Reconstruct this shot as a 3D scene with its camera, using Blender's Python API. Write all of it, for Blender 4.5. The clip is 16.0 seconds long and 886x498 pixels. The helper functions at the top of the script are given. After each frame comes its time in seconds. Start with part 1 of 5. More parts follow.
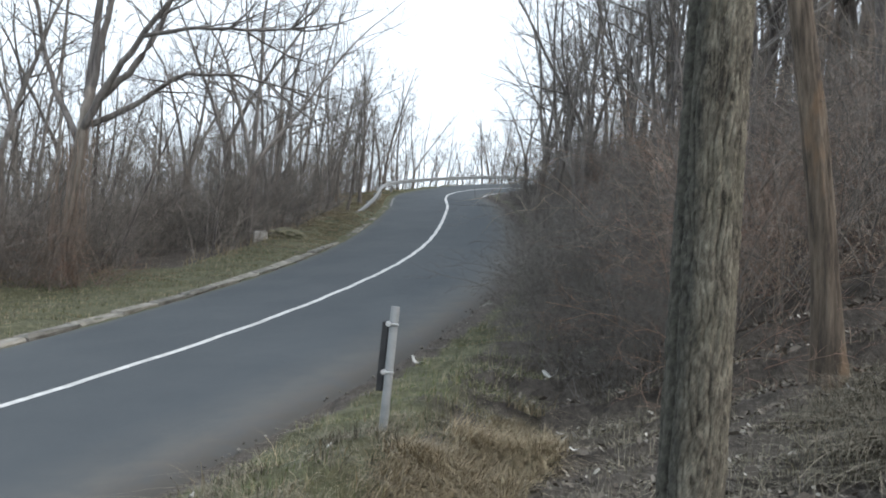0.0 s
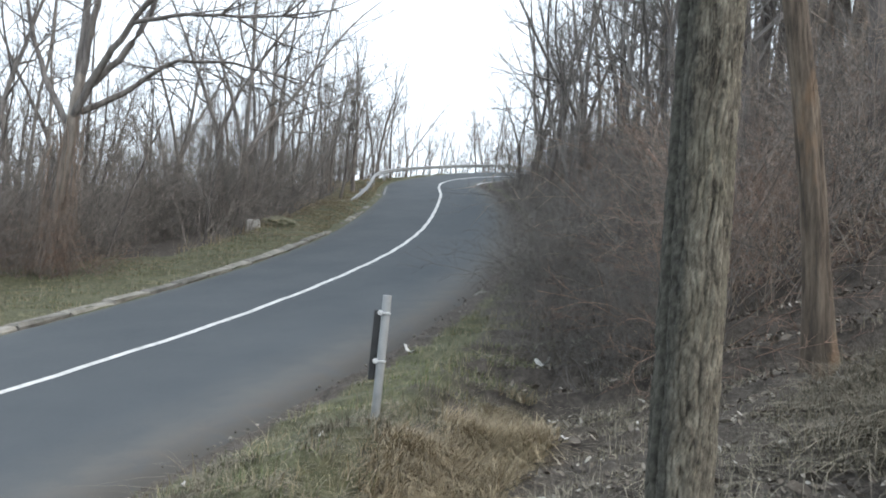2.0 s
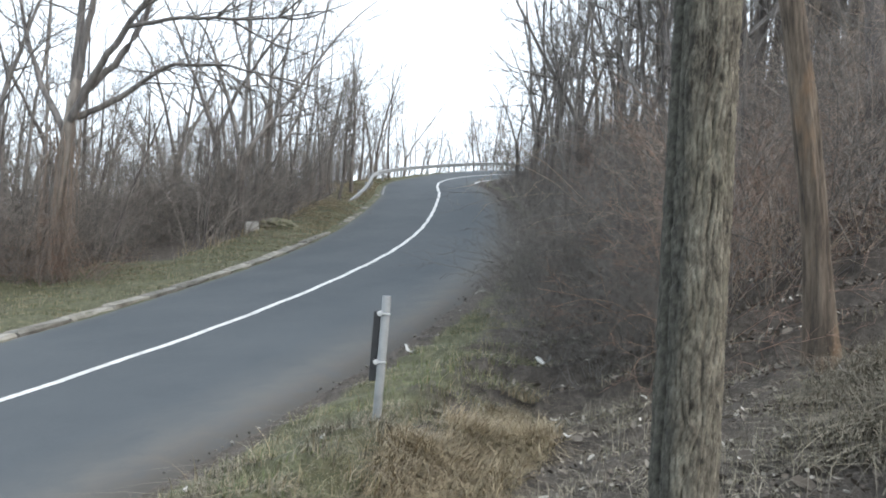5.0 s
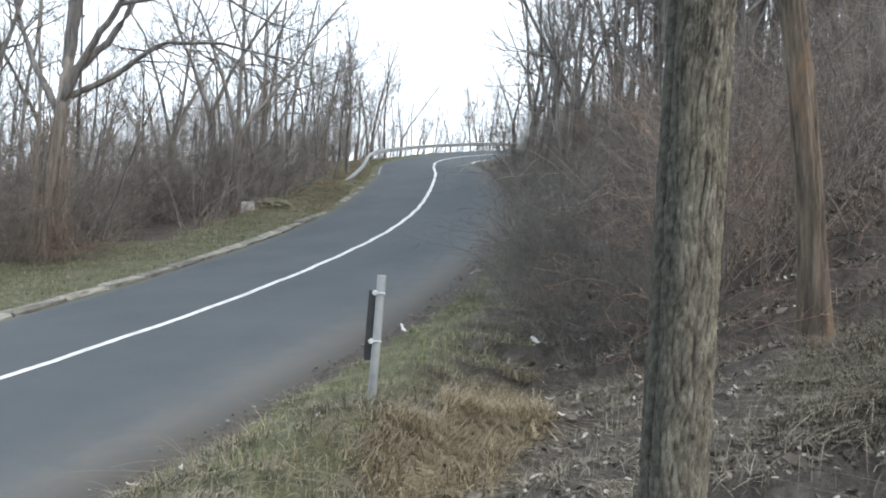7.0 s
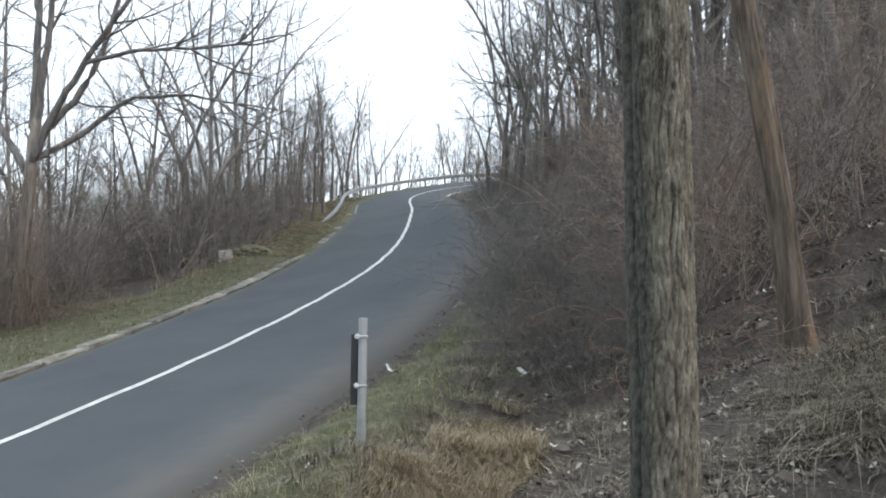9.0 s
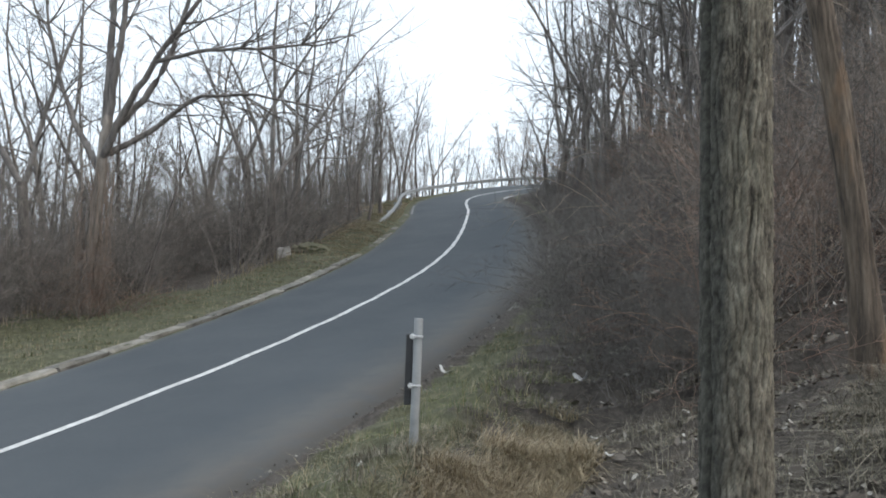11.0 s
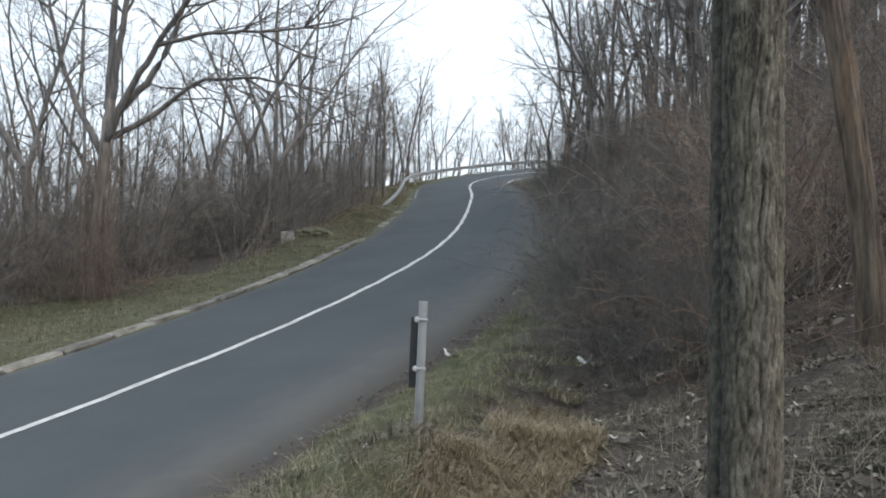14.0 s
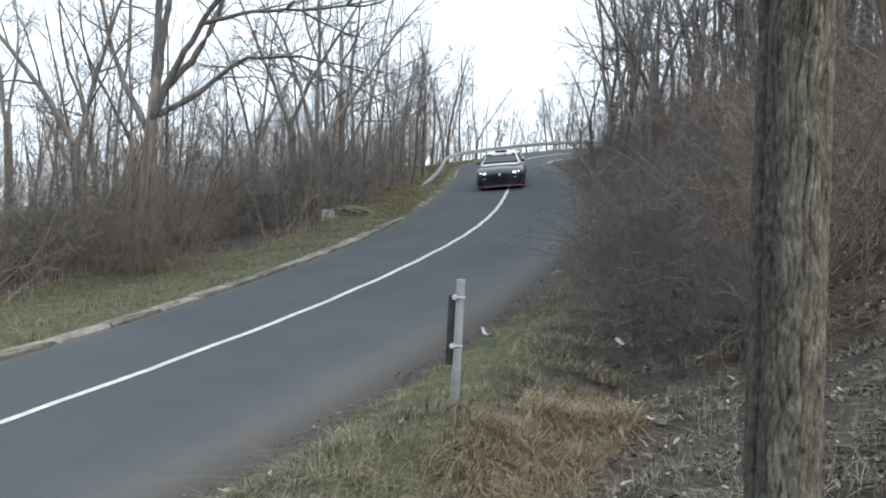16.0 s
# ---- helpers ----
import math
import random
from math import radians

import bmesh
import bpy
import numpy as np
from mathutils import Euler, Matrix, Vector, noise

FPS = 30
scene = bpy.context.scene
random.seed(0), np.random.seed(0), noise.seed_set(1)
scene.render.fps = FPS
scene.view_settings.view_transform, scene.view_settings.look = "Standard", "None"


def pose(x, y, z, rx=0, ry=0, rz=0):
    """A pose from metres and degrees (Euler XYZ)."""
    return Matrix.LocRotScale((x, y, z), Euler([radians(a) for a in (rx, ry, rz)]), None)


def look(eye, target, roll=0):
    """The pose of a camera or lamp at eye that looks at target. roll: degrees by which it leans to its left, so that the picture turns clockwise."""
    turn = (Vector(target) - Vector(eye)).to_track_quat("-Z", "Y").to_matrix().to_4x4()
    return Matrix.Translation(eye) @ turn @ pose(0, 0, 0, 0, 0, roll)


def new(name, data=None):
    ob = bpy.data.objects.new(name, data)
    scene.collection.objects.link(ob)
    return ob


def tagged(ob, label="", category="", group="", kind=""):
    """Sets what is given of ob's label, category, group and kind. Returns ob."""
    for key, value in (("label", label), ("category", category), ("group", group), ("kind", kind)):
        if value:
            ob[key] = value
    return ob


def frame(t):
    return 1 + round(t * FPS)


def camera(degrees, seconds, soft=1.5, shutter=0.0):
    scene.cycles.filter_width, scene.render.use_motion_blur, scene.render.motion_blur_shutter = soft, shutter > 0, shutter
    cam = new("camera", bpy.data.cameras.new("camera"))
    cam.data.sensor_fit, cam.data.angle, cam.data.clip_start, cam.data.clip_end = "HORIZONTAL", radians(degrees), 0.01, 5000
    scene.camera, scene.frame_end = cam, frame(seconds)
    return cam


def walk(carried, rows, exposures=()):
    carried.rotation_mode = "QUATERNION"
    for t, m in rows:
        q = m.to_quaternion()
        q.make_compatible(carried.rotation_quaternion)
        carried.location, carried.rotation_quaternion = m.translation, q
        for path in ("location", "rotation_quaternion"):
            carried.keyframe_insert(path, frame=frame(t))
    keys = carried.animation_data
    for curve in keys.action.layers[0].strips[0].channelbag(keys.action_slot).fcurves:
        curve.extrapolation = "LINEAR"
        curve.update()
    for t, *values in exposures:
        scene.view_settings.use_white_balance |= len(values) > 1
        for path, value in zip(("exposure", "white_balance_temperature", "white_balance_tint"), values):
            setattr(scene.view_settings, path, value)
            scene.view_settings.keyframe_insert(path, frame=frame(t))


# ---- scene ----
cam = camera(61.0, 16.0, soft=1.9)
PATH = [
    (0, (0.183, 0.233, 0.063), (0.112, 2.228, 0.179), 4.9),
    (0.5, (0.188, 0.242, 0.063), (0.111, 2.238, 0.156), 4.7),
    (1, (0.186, 0.244, 0.065), (0.097, 2.24, 0.152), 4.7),
    (1.5, (0.191, 0.246, 0.069), (0.115, 2.242, 0.166), 4.4),
    (2, (0.192, 0.249, 0.066), (0.141, 2.246, 0.153), 4.9),
    (2.5, (0.194, 0.25, 0.062), (0.152, 2.248, 0.117), 4.4),
    (3, (0.193, 0.255, 0.065), (0.134, 2.254, 0.113), 3.9),
    (3.5, (0.186, 0.244, 0.064), (0.085, 2.241, 0.12), 4.1),
    (4, (0.19, 0.244, 0.064), (0.118, 2.241, 0.128), 4.0),
    (4.2, (0.197, 0.274, 0.071), (0.139, 2.272, 0.156), 4.4),
    (6.5, (0.197, 0.255, 0.07), (0.166, 2.254, 0.128), 2.6),
    (7, (0.207, 0.28, 0.064), (0.17, 2.28, 0.097), 3.9),
    (7.5, (0.221, 0.292, 0.075), (0.248, 2.29, 0.171), 3.0),
    (8, (0.241, 0.323, 0.091), (0.188, 2.319, 0.207), 3.5),
    (8.5, (0.251, 0.319, 0.091), (0.368, 2.313, 0.191), 1.0),
    (9, (0.223, 0.292, 0.097), (0.234, 2.289, 0.219), -0.2),
    (9.5, (0.206, 0.287, 0.095), (0.124, 2.28, 0.242), 0.4),
    (9.7, (0.198, 0.274, 0.095), (0.095, 2.267, 0.232), 0.5),
    (11.8, (0.207, 0.347, 0.095), (0.074, 2.339, 0.215), 1.7),
    (12, (0.203, 0.339, 0.094), (0.077, 2.332, 0.21), 1.6),
    (12.5, (0.204, 0.344, 0.093), (0.094, 2.339, 0.194), 1.5),
    (13, (0.2, 0.342, 0.094), (0.071, 2.336, 0.194), 1.3),
    (13.5, (0.202, 0.342, 0.094), (0.078, 2.334, 0.22), 1.4),
    (14, (0.196, 0.335, 0.086), (0.053, 2.329, 0.17), 1.5),
    (14.5, (0.201, 0.345, 0.084), (0.048, 2.338, 0.145), 1.5),
    (15, (0.199, 0.347, 0.083), (0.008, 2.338, 0.126), 1.5),
    (15.5, (0.195, 0.334, 0.084), (-0.034, 2.32, 0.134), 1.5),
    (16, (0.202, 0.334, 0.071), (-0.043, 2.319, 0.099), 2.3),
]
EXPOSURES = [(0, 1.1), (1, 1.19), (3.5, 1.52), (7.5, 1.5), (8.2, 1.3), (9.2, 1.25), (12.5, 0.87), (13.9, 0.9), (14.6, 1.08), (16, 1.22)]
walk(cam, [(t, look(eye, target, roll)) for t, eye, target, roll in PATH], EXPOSURES)

# ---- daylight: a bright, hazy late-afternoon sky ----
SUN_ELEVATION, SUN_TURN = 42.0, 105.0
world = bpy.data.worlds.new("sky")
scene.world = world
world.use_nodes = True
wn = world.node_tree
sky = wn.nodes.new("ShaderNodeTexSky")
sky.sky_type = "NISHITA"
sky.sun_disc = False
sky.sun_elevation = radians(SUN_ELEVATION)
sky.sun_rotation = radians(SUN_TURN)
sky.air_density, sky.dust_density, sky.ozone_density = 0.8, 6.0, 1.0
# thin even cloud over the clear sky
veil = wn.nodes.new("ShaderNodeMix")
veil.data_type = "RGBA"
veil.inputs[0].default_value = 0.78
wn.links.new(sky.outputs[0], veil.inputs[6])
veil.inputs[7].default_value = (4.75, 5.35, 5.85, 1)
wn.links.new(veil.outputs[2], wn.nodes["Background"].inputs[0])
wn.nodes["Background"].inputs[1].default_value = 0.15
sun = new("sun", bpy.data.lights.new("sun", "SUN"))
sun.data.energy, sun.data.angle, sun.data.color = 0.5, radians(60), (1.0, 0.95, 0.9)
sa, se = radians(SUN_TURN), radians(SUN_ELEVATION)
sun.matrix_world = look((math.sin(sa) * math.cos(se) * 50, math.cos(sa) * math.cos(se) * 50, math.sin(se) * 50), (0, 0, 0))


# ---- materials ----
def ramp(nt, fac, stops):
    n = nt.nodes.new("ShaderNodeValToRGB")
    el = n.color_ramp.elements
    while len(el) < len(stops):
        el.new(0.5)
    for e, (pos, col) in zip(el, stops):
        e.position, e.color = pos, (*col, 1)
    nt.links.new(fac, n.inputs[0])
    return n.outputs[0]


def noise_tex(nt, scale, detail=6.0, stretch=None, coord="Object", rough=0.6):
    tc = nt.nodes.new("ShaderNodeTexCoord")
    n = nt.nodes.new("ShaderNodeTexNoise")
    n.inputs["Scale"].default_value, n.inputs["Detail"].default_value, n.inputs["Roughness"].default_value = scale, detail, rough
    src = tc.outputs[coord]
    if stretch:
        mp = nt.nodes.new("ShaderNodeMapping")
        mp.inputs["Scale"].default_value = stretch
        nt.links.new(src, mp.inputs[0])
        src = mp.outputs[0]
    nt.links.new(src, n.inputs["Vector"])
    return n.outputs["Fac"]


def mixed(nt, fac, a, b, mode="MIX"):
    n = nt.nodes.new("ShaderNodeMix")
    n.data_type, n.blend_type = "RGBA", mode
    for sock, v in ((n.inputs[0], fac), (n.inputs[6], a), (n.inputs[7], b)):
        if isinstance(v, (int, float)):
            sock.default_value = v
        elif isinstance(v, tuple):
            sock.default_value = (*v, 1)
        else:
            nt.links.new(v, sock)
    return n.outputs[2]


def bump(nt, bsdf, height, strength, distance):
    b = nt.nodes.new("ShaderNodeBump")
    b.inputs["Strength"].default_value, b.inputs["Distance"].default_value = strength, distance
    nt.links.new(height, b.inputs["Height"])
    nt.links.new(b.outputs[0], bsdf.inputs["Normal"])


def material(name, rough=0.85, metal=0.0):
    m = bpy.data.materials.new(name)
    m.use_nodes = True
    bsdf = m.node_tree.nodes["Principled BSDF"]
    bsdf.inputs["Roughness"].default_value, bsdf.inputs["Metallic"].default_value = rough, metal
    return m, m.node_tree, bsdf


def surface(name, stops, scale=4.0, rough=0.85, metal=0.0, stretch=None, bumps=(40.0, 0.3, 0.01), detail=6.0, vary=None):
    """vary: how dark and how light single objects of this material come out."""
    m, nt, bsdf = material(name, rough, metal)
    base = ramp(nt, noise_tex(nt, scale, detail, stretch), stops)
    if vary:
        oi = nt.nodes.new("ShaderNodeObjectInfo")
        base = mixed(nt, 1.0, base, ramp(nt, oi.outputs["Random"], [(0.0, (vary[0],) * 3), (1.0, (vary[1], vary[1] * 0.98, vary[1] * 0.95))]), "MULTIPLY")
    nt.links.new(base, bsdf.inputs["Base Color"])
    if bumps:
        bump(nt, bsdf, noise_tex(nt, bumps[0], 5.0, stretch), bumps[1], bumps[2])
    return m


def island(name, stops, rough=0.8):
    """Colour that differs from piece to piece of one mesh."""
    m, nt, bsdf = material(name, rough)
    g = nt.nodes.new("ShaderNodeNewGeometry")
    nt.links.new(ramp(nt, g.outputs["Random Per Island"], stops), bsdf.inputs["Base Color"])
    return m


def bark_material(name, dark, light, moss, scale=9.0):
    m, nt, bsdf = material(name, 0.92)
    oi = nt.nodes.new("ShaderNodeObjectInfo")
    base = ramp(nt, noise_tex(nt, scale, 8.0, (1, 1, 0.18)), [(0.32, dark), (0.52, tuple((a + b) / 2 for a, b in zip(dark, light))), (0.72, light)])
    base = mixed(nt, ramp(nt, noise_tex(nt, 1.3, 3.0), [(0.52, (0, 0, 0)), (0.75, (0.55, 0.55, 0.55))]), base, moss)
    vary = ramp(nt, oi.outputs["Random"], [(0.0, (0.72, 0.72, 0.76)), (1.0, (1.18, 1.12, 1.05))])
    nt.links.new(mixed(nt, 1.0, base, vary, "MULTIPLY"), bsdf.inputs["Base Color"])
    bump(nt, bsdf, noise_tex(nt, scale * 3, 6.0, (1, 1, 0.2)), 0.6, 0.02)
    return m


def asphalt_material():
    m, nt, bsdf = material("asphalt", 0.9)
    bsdf.inputs["Specular IOR Level"].default_value = 0.25
    fine = ramp(nt, noise_tex(nt, 160.0, 3.0), [(0.3, (0.048, 0.056, 0.063)), (0.7, (0.082, 0.093, 0.103))])
    broad = ramp(nt, noise_tex(nt, 0.55, 5.0), [(0.3, (0.86, 0.87, 0.88)), (0.7, (1.12, 1.1, 1.08))])
    base = mixed(nt, 1.0, fine, broad, "MULTIPLY")
    at = nt.nodes.new("ShaderNodeAttribute")
    at.attribute_name = "edge_dirt"
    speck = noise_tex(nt, 3.0, 8.0)
    mul = nt.nodes.new("ShaderNodeMath")
    mul.operation = "MULTIPLY"
    nt.links.new(at.outputs["Fac"], mul.inputs[0])
    nt.links.new(speck, mul.inputs[1])
    dirt = ramp(nt, mul.outputs[0], [(0.02, (0, 0, 0)), (0.42, (0.85, 0.85, 0.85))])
    base = mixed(nt, dirt, base, ramp(nt, at.outputs["Fac"], [(0.4, (0.132, 0.125, 0.113)), (0.62, (0.105, 0.096, 0.085)), (0.88, (0.066, 0.059, 0.051))]))
    nt.links.new(base, bsdf.inputs["Base Color"])
    bump(nt, bsdf, noise_tex(nt, 220.0, 2.0), 0.35, 0.004)
    return m


def ground_material():
    m, nt, bsdf = material("earth_and_litter", 0.95)
    litter = ramp(nt, noise_tex(nt, 14.0, 10.0, rough=0.75), [(0.28, (0.022, 0.018, 0.015)), (0.46, (0.05, 0.041, 0.034)), (0.6, (0.085, 0.072, 0.06)), (0.78, (0.17, 0.152, 0.132))])
    grass = ramp(nt, noise_tex(nt, 9.0, 9.0, rough=0.7), [(0.3, (0.036, 0.04, 0.02)), (0.5, (0.078, 0.08, 0.042)), (0.7, (0.16, 0.145, 0.088))])
    at = nt.nodes.new("ShaderNodeAttribute")
    at.attribute_name = "grassy"
    mul = nt.nodes.new("ShaderNodeMath")
    mul.operation = "MULTIPLY_ADD"
    nt.links.new(at.outputs["Fac"], mul.inputs[0])
    mul.inputs[1].default_value = 0.9
    nt.links.new(noise_tex(nt, 1.6, 5.0), mul.inputs[2])
    mask = ramp(nt, mul.outputs[0], [(0.75, (0, 0, 0)), (1.05, (1, 1, 1))])
    nt.links.new(mixed(nt, mask, litter, grass), bsdf.inputs["Base Color"])
    bump(nt, bsdf, noise_tex(nt, 30.0, 8.0), 0.9, 0.04)
    return m


ASPHALT = asphalt_material()
GROUND = ground_material()
WORN_PAINT = surface("worn_road_paint", [(0.35, (0.09, 0.097, 0.105)), (0.6, (0.22, 0.22, 0.22))], 14.0, 0.8, bumps=(150.0, 0.2, 0.003))
LINE_PAINT = surface("road_paint", [(0.3, (0.36, 0.36, 0.355)), (0.6, (0.6, 0.6, 0.59))], 6.0, 0.6, bumps=(150.0, 0.2, 0.003))
CONCRETE = surface("kerb_concrete", [(0.28, (0.09, 0.086, 0.074)), (0.5, (0.19, 0.182, 0.16)), (0.75, (0.29, 0.28, 0.255))], 5.0, 0.9, bumps=(60.0, 0.6, 0.01), vary=(0.7, 1.15))
BARK = bark_material("grey_bark", (0.05, 0.045, 0.042), (0.22, 0.2, 0.185), (0.085, 0.09, 0.06))
BARK_BROWN = bark_material("brown_bark", (0.055, 0.047, 0.042), (0.23, 0.2, 0.175), (0.09, 0.085, 0.05))
PALE_BARK = bark_material("pale_bark", (0.1, 0.09, 0.08), (0.34, 0.31, 0.275), (0.17, 0.17, 0.14))
TWIG = surface("twig_bark", [(0.3, (0.1, 0.091, 0.085)), (0.7, (0.25, 0.23, 0.212))], 3.0, 0.9, bumps=None)
STEEL = surface("galvanised_steel", [(0.3, (0.2, 0.21, 0.215)), (0.7, (0.3, 0.31, 0.315))], 9.0, 0.65, 0.15, bumps=(70.0, 0.1, 0.002))
LEAF = island("dead_leaves", [(0.0, (0.04, 0.031, 0.025)), (0.55, (0.095, 0.078, 0.062)), (0.86, (0.18, 0.158, 0.132)), (0.97, (0.4, 0.375, 0.33)), (1.0, (0.55, 0.53, 0.48))])
GRASS_MIX = island("verge_grass", [(0.0, (0.05, 0.068, 0.024)), (0.22, (0.1, 0.112, 0.05)), (0.5, (0.18, 0.163, 0.1)), (1.0, (0.31, 0.275, 0.185))])
GRASS_GREEN = island("green_grass", [(0.0, (0.05, 0.075, 0.02)), (0.6, (0.1, 0.128, 0.036)), (1.0, (0.23, 0.215, 0.1))])
STRAW = island("dry_grass", [(0.0, (0.12, 0.091, 0.054)), (0.5, (0.27, 0.214, 0.13)), (1.0, (0.46, 0.39, 0.268))])
STRAW_GREY = island("bleached_grass", [(0.0, (0.07, 0.062, 0.046)), (0.5, (0.16, 0.142, 0.106)), (1.0, (0.34, 0.305, 0.235))])


# ---- mesh helpers ----
class Geo:
    """Gathers vertices and faces of one mesh."""

    def __init__(self):
        self.v, self.f, self.n = [], [], 0

    def add(self, verts, faces):
        verts = np.asarray(verts, float).reshape(-1, 3)
        self.v.append(verts)
        self.f.extend([tuple(i + self.n for i in f) for f in faces])
        self.n += len(verts)

    def tube(self, pts, radii, sides=5, cap=False):
        pts = np.asarray(pts, float)
        d = np.gradient(pts, axis=0)
        d /= np.linalg.norm(d, axis=1)[:, None] + 1e-9
        up = np.where(np.abs(d[:, 2:3]) < 0.9, np.array([[0, 0, 1.0]]), np.array([[1.0, 0, 0]]))
        a = np.cross(d, up)
        a /= np.linalg.norm(a, axis=1)[:, None] + 1e-9
        b = np.cross(d, a)
        th = np.arange(sides) * 2 * math.pi / sides
        r = np.asarray(radii, float)[:, None, None]
        ring = pts[:, None, :] + r * (np.cos(th)[None, :, None] * a[:, None, :] + np.sin(th)[None, :, None] * b[:, None, :])
        n, base, s = len(pts), self.n, sides
        self.v.append(ring.reshape(-1, 3))
        for i in range(n - 1):
            o = base + i * s
            for j in range(s):
                k = (j + 1) % s
                self.f.append((o + j, o + k, o + s + k, o + s + j))
        if cap:
            self.f.append(tuple(base + j for j in reversed(range(s))))
            self.f.append(tuple(base + (n - 1) * s + j for j in range(s)))
        self.n += n * s

    def spike(self, corners):
        """A thin tapered twig: three corners at its foot, then its tip."""
        self.v.append(np.array(corners))
        n = self.n
        self.f += [(n, n + 1, n + 3), (n + 1, n + 2, n + 3), (n + 2, n, n + 3)]
        self.n += 4

    def mesh(self, name, mat, smooth=True):
        me = bpy.data.meshes.new(name)
        me.from_pydata(np.concatenate(self.v).tolist() if self.v else [], [], self.f)
        me.materials.append(mat)
        if smooth:
            me.polygons.foreach_set("use_smooth", [True] * len(me.polygons))
        me.update()
        return me


def hold(ob, parent):
    ob.parent = parent
    return ob


def part(name, bm, mat, parent, label=""):
    me = bpy.data.meshes.new(name)
    bm.to_mesh(me)
    bm.free()
    me.materials.append(mat)
    return tagged(hold(new(name, me), parent), label)


def geo_part(name, geo, mat, parent, label="", smooth=True):
    return tagged(hold(new(name, geo.mesh(name, mat, smooth)), parent), label)


def box(bm, size, at, rot=None, bevel=0.0, segments=2):
    m = Matrix.Translation(at) @ (rot.to_matrix().to_4x4() if rot else Matrix()) @ Matrix.Diagonal((*size, 1))
    vs = bmesh.ops.create_cube(bm, size=1.0, matrix=m)["verts"]
    if bevel:
        es = list({e for v in vs for e in v.link_edges})
        bmesh.ops.bevel(bm, geom=es, offset=bevel, segments=segments, profile=0.5, affect="EDGES")
    return vs


def cyl(bm, r, depth, at, axis="Z", segs=16, r2=None, bevel=0.0):
    rot = {"Z": Matrix(), "X": Matrix.Rotation(math.pi / 2, 4, "Y"), "Y": Matrix.Rotation(math.pi / 2, 4, "X")}[axis]
    vs = bmesh.ops.create_cone(bm, cap_ends=True, segments=segs, radius1=r, radius2=r if r2 is None else r2, depth=depth, matrix=Matrix.Translation(at) @ rot)["verts"]
    if bevel:
        es = [e for e in {e for v in vs for e in v.link_edges} if len(e.link_faces) == 2 and e.calc_face_angle() > 1.0]
        bmesh.ops.bevel(bm, geom=es, offset=bevel, segments=2, profile=0.5, affect="EDGES")
    return vs


# ---- the lie of the land ----
CENTRE = [(-30, -40), (-19, -22), (-12, -9), (-8.4, -3), (-6.3, 1), (-5.05, 4.2), (-4.33, 6.33), (-3.75, 8.15), (-3.15, 10.2), (-2.79, 11.7), (-2.32, 13.9), (-1.71, 17.4),
          (-1.35, 20.4), (-1.1, 24), (-1.0, 28.4), (-1.0, 32.5), (-1.05, 36), (-1.3, 39.6), (-1.15, 41.9), (-0.3, 43.5), (0.9, 44.3), (2.4, 44.8), (6, 45.4), (12, 45), (22, 42), (40, 36), (70, 28), (130, 16)]


def smooth_line(ctrl, step=0.25):
    c = np.array(ctrl, float)
    c = np.vstack([2 * c[0] - c[1], c, 2 * c[-1] - c[-2]])
    out = []
    for i in range(1, len(c) - 2):
        p0, p1, p2, p3 = c[i - 1], c[i], c[i + 1], c[i + 2]
        n = max(2, int(np.linalg.norm(p2 - p1) / step))
        t = (np.arange(n) / n)[:, None]
        out.append(0.5 * (2 * p1 + (p2 - p0) * t + (2 * p0 - 5 * p1 + 4 * p2 - p3) * t ** 2 + (3 * p1 - p0 - 3 * p2 + p3) * t ** 3))
    return np.vstack(out + [c[-2][None]])


LINE = smooth_line(CENTRE)
TAN = np.gradient(LINE, axis=0)
TAN /= np.linalg.norm(TAN, axis=1)[:, None]
LEFT = np.stack([-TAN[:, 1], TAN[:, 0]], 1)
# half-widths: the outside of the bend is wider, the inside narrower
W_LEFT = np.interp(LINE[:, 1] + np.clip(LINE[:, 0] - 2, 0, None) * 0.5, [5, 12, 20, 30, 39, 42, 43.5, 46, 60], [2.6, 2.74, 2.83, 2.85, 2.95, 3.1, 2.8, 2.5, 2.6])
W_RIGHT = np.interp(LINE[:, 1] + np.clip(LINE[:, 0] - 2, 0, None) * 0.5, [28, 36, 40, 43, 46, 60], [3.0, 2.6, 2.15, 2.7, 3.2, 3.2])


def road_z(x, y):
    x = np.clip(x, -30, 2.2)
    ys = np.clip(y, -14, 47)
    over = np.clip(y - 47, 0, 8)
    low = np.clip(-14 - y, 0, 60)
    return -1.816 + 0.0935 * x + 0.1127 * ys + 0.001588 * ys * ys - 0.002652 * x * x + 0.2 * over - 0.012 * over * over - 0.06 * low


def road_frame(x, y):
    """For arrays of places: how far beyond the road's edge (below 0: on the road), the side (1 left, -1 right), the edge's height, how far along."""
    p = np.stack([np.ravel(x), np.ravel(y)], 1).astype(float)
    idx = np.empty(len(p), int)
    for a in range(0, len(p), 4000):
        q = p[a:a + 4000]
        idx[a:a + 4000] = ((q[:, None, :] - LINE[None, ::2]) ** 2).sum(2).argmin(1) * 2
    idx = np.clip(idx, 0, len(LINE) - 1)
    rel = p - LINE[idx]
    lat = (rel * LEFT[idx]).sum(1)
    side = np.where(lat >= 0, 1, -1)
    wid = np.where(lat >= 0, W_LEFT[idx], W_RIGHT[idx])
    gone = np.sqrt((rel ** 2).sum(1))
    foot = LINE[idx] + LEFT[idx] * (side * wid)[:, None]
    return gone - wid, side, road_z(foot[:, 0], foot[:, 1]), LINE[idx][:, 1], idx


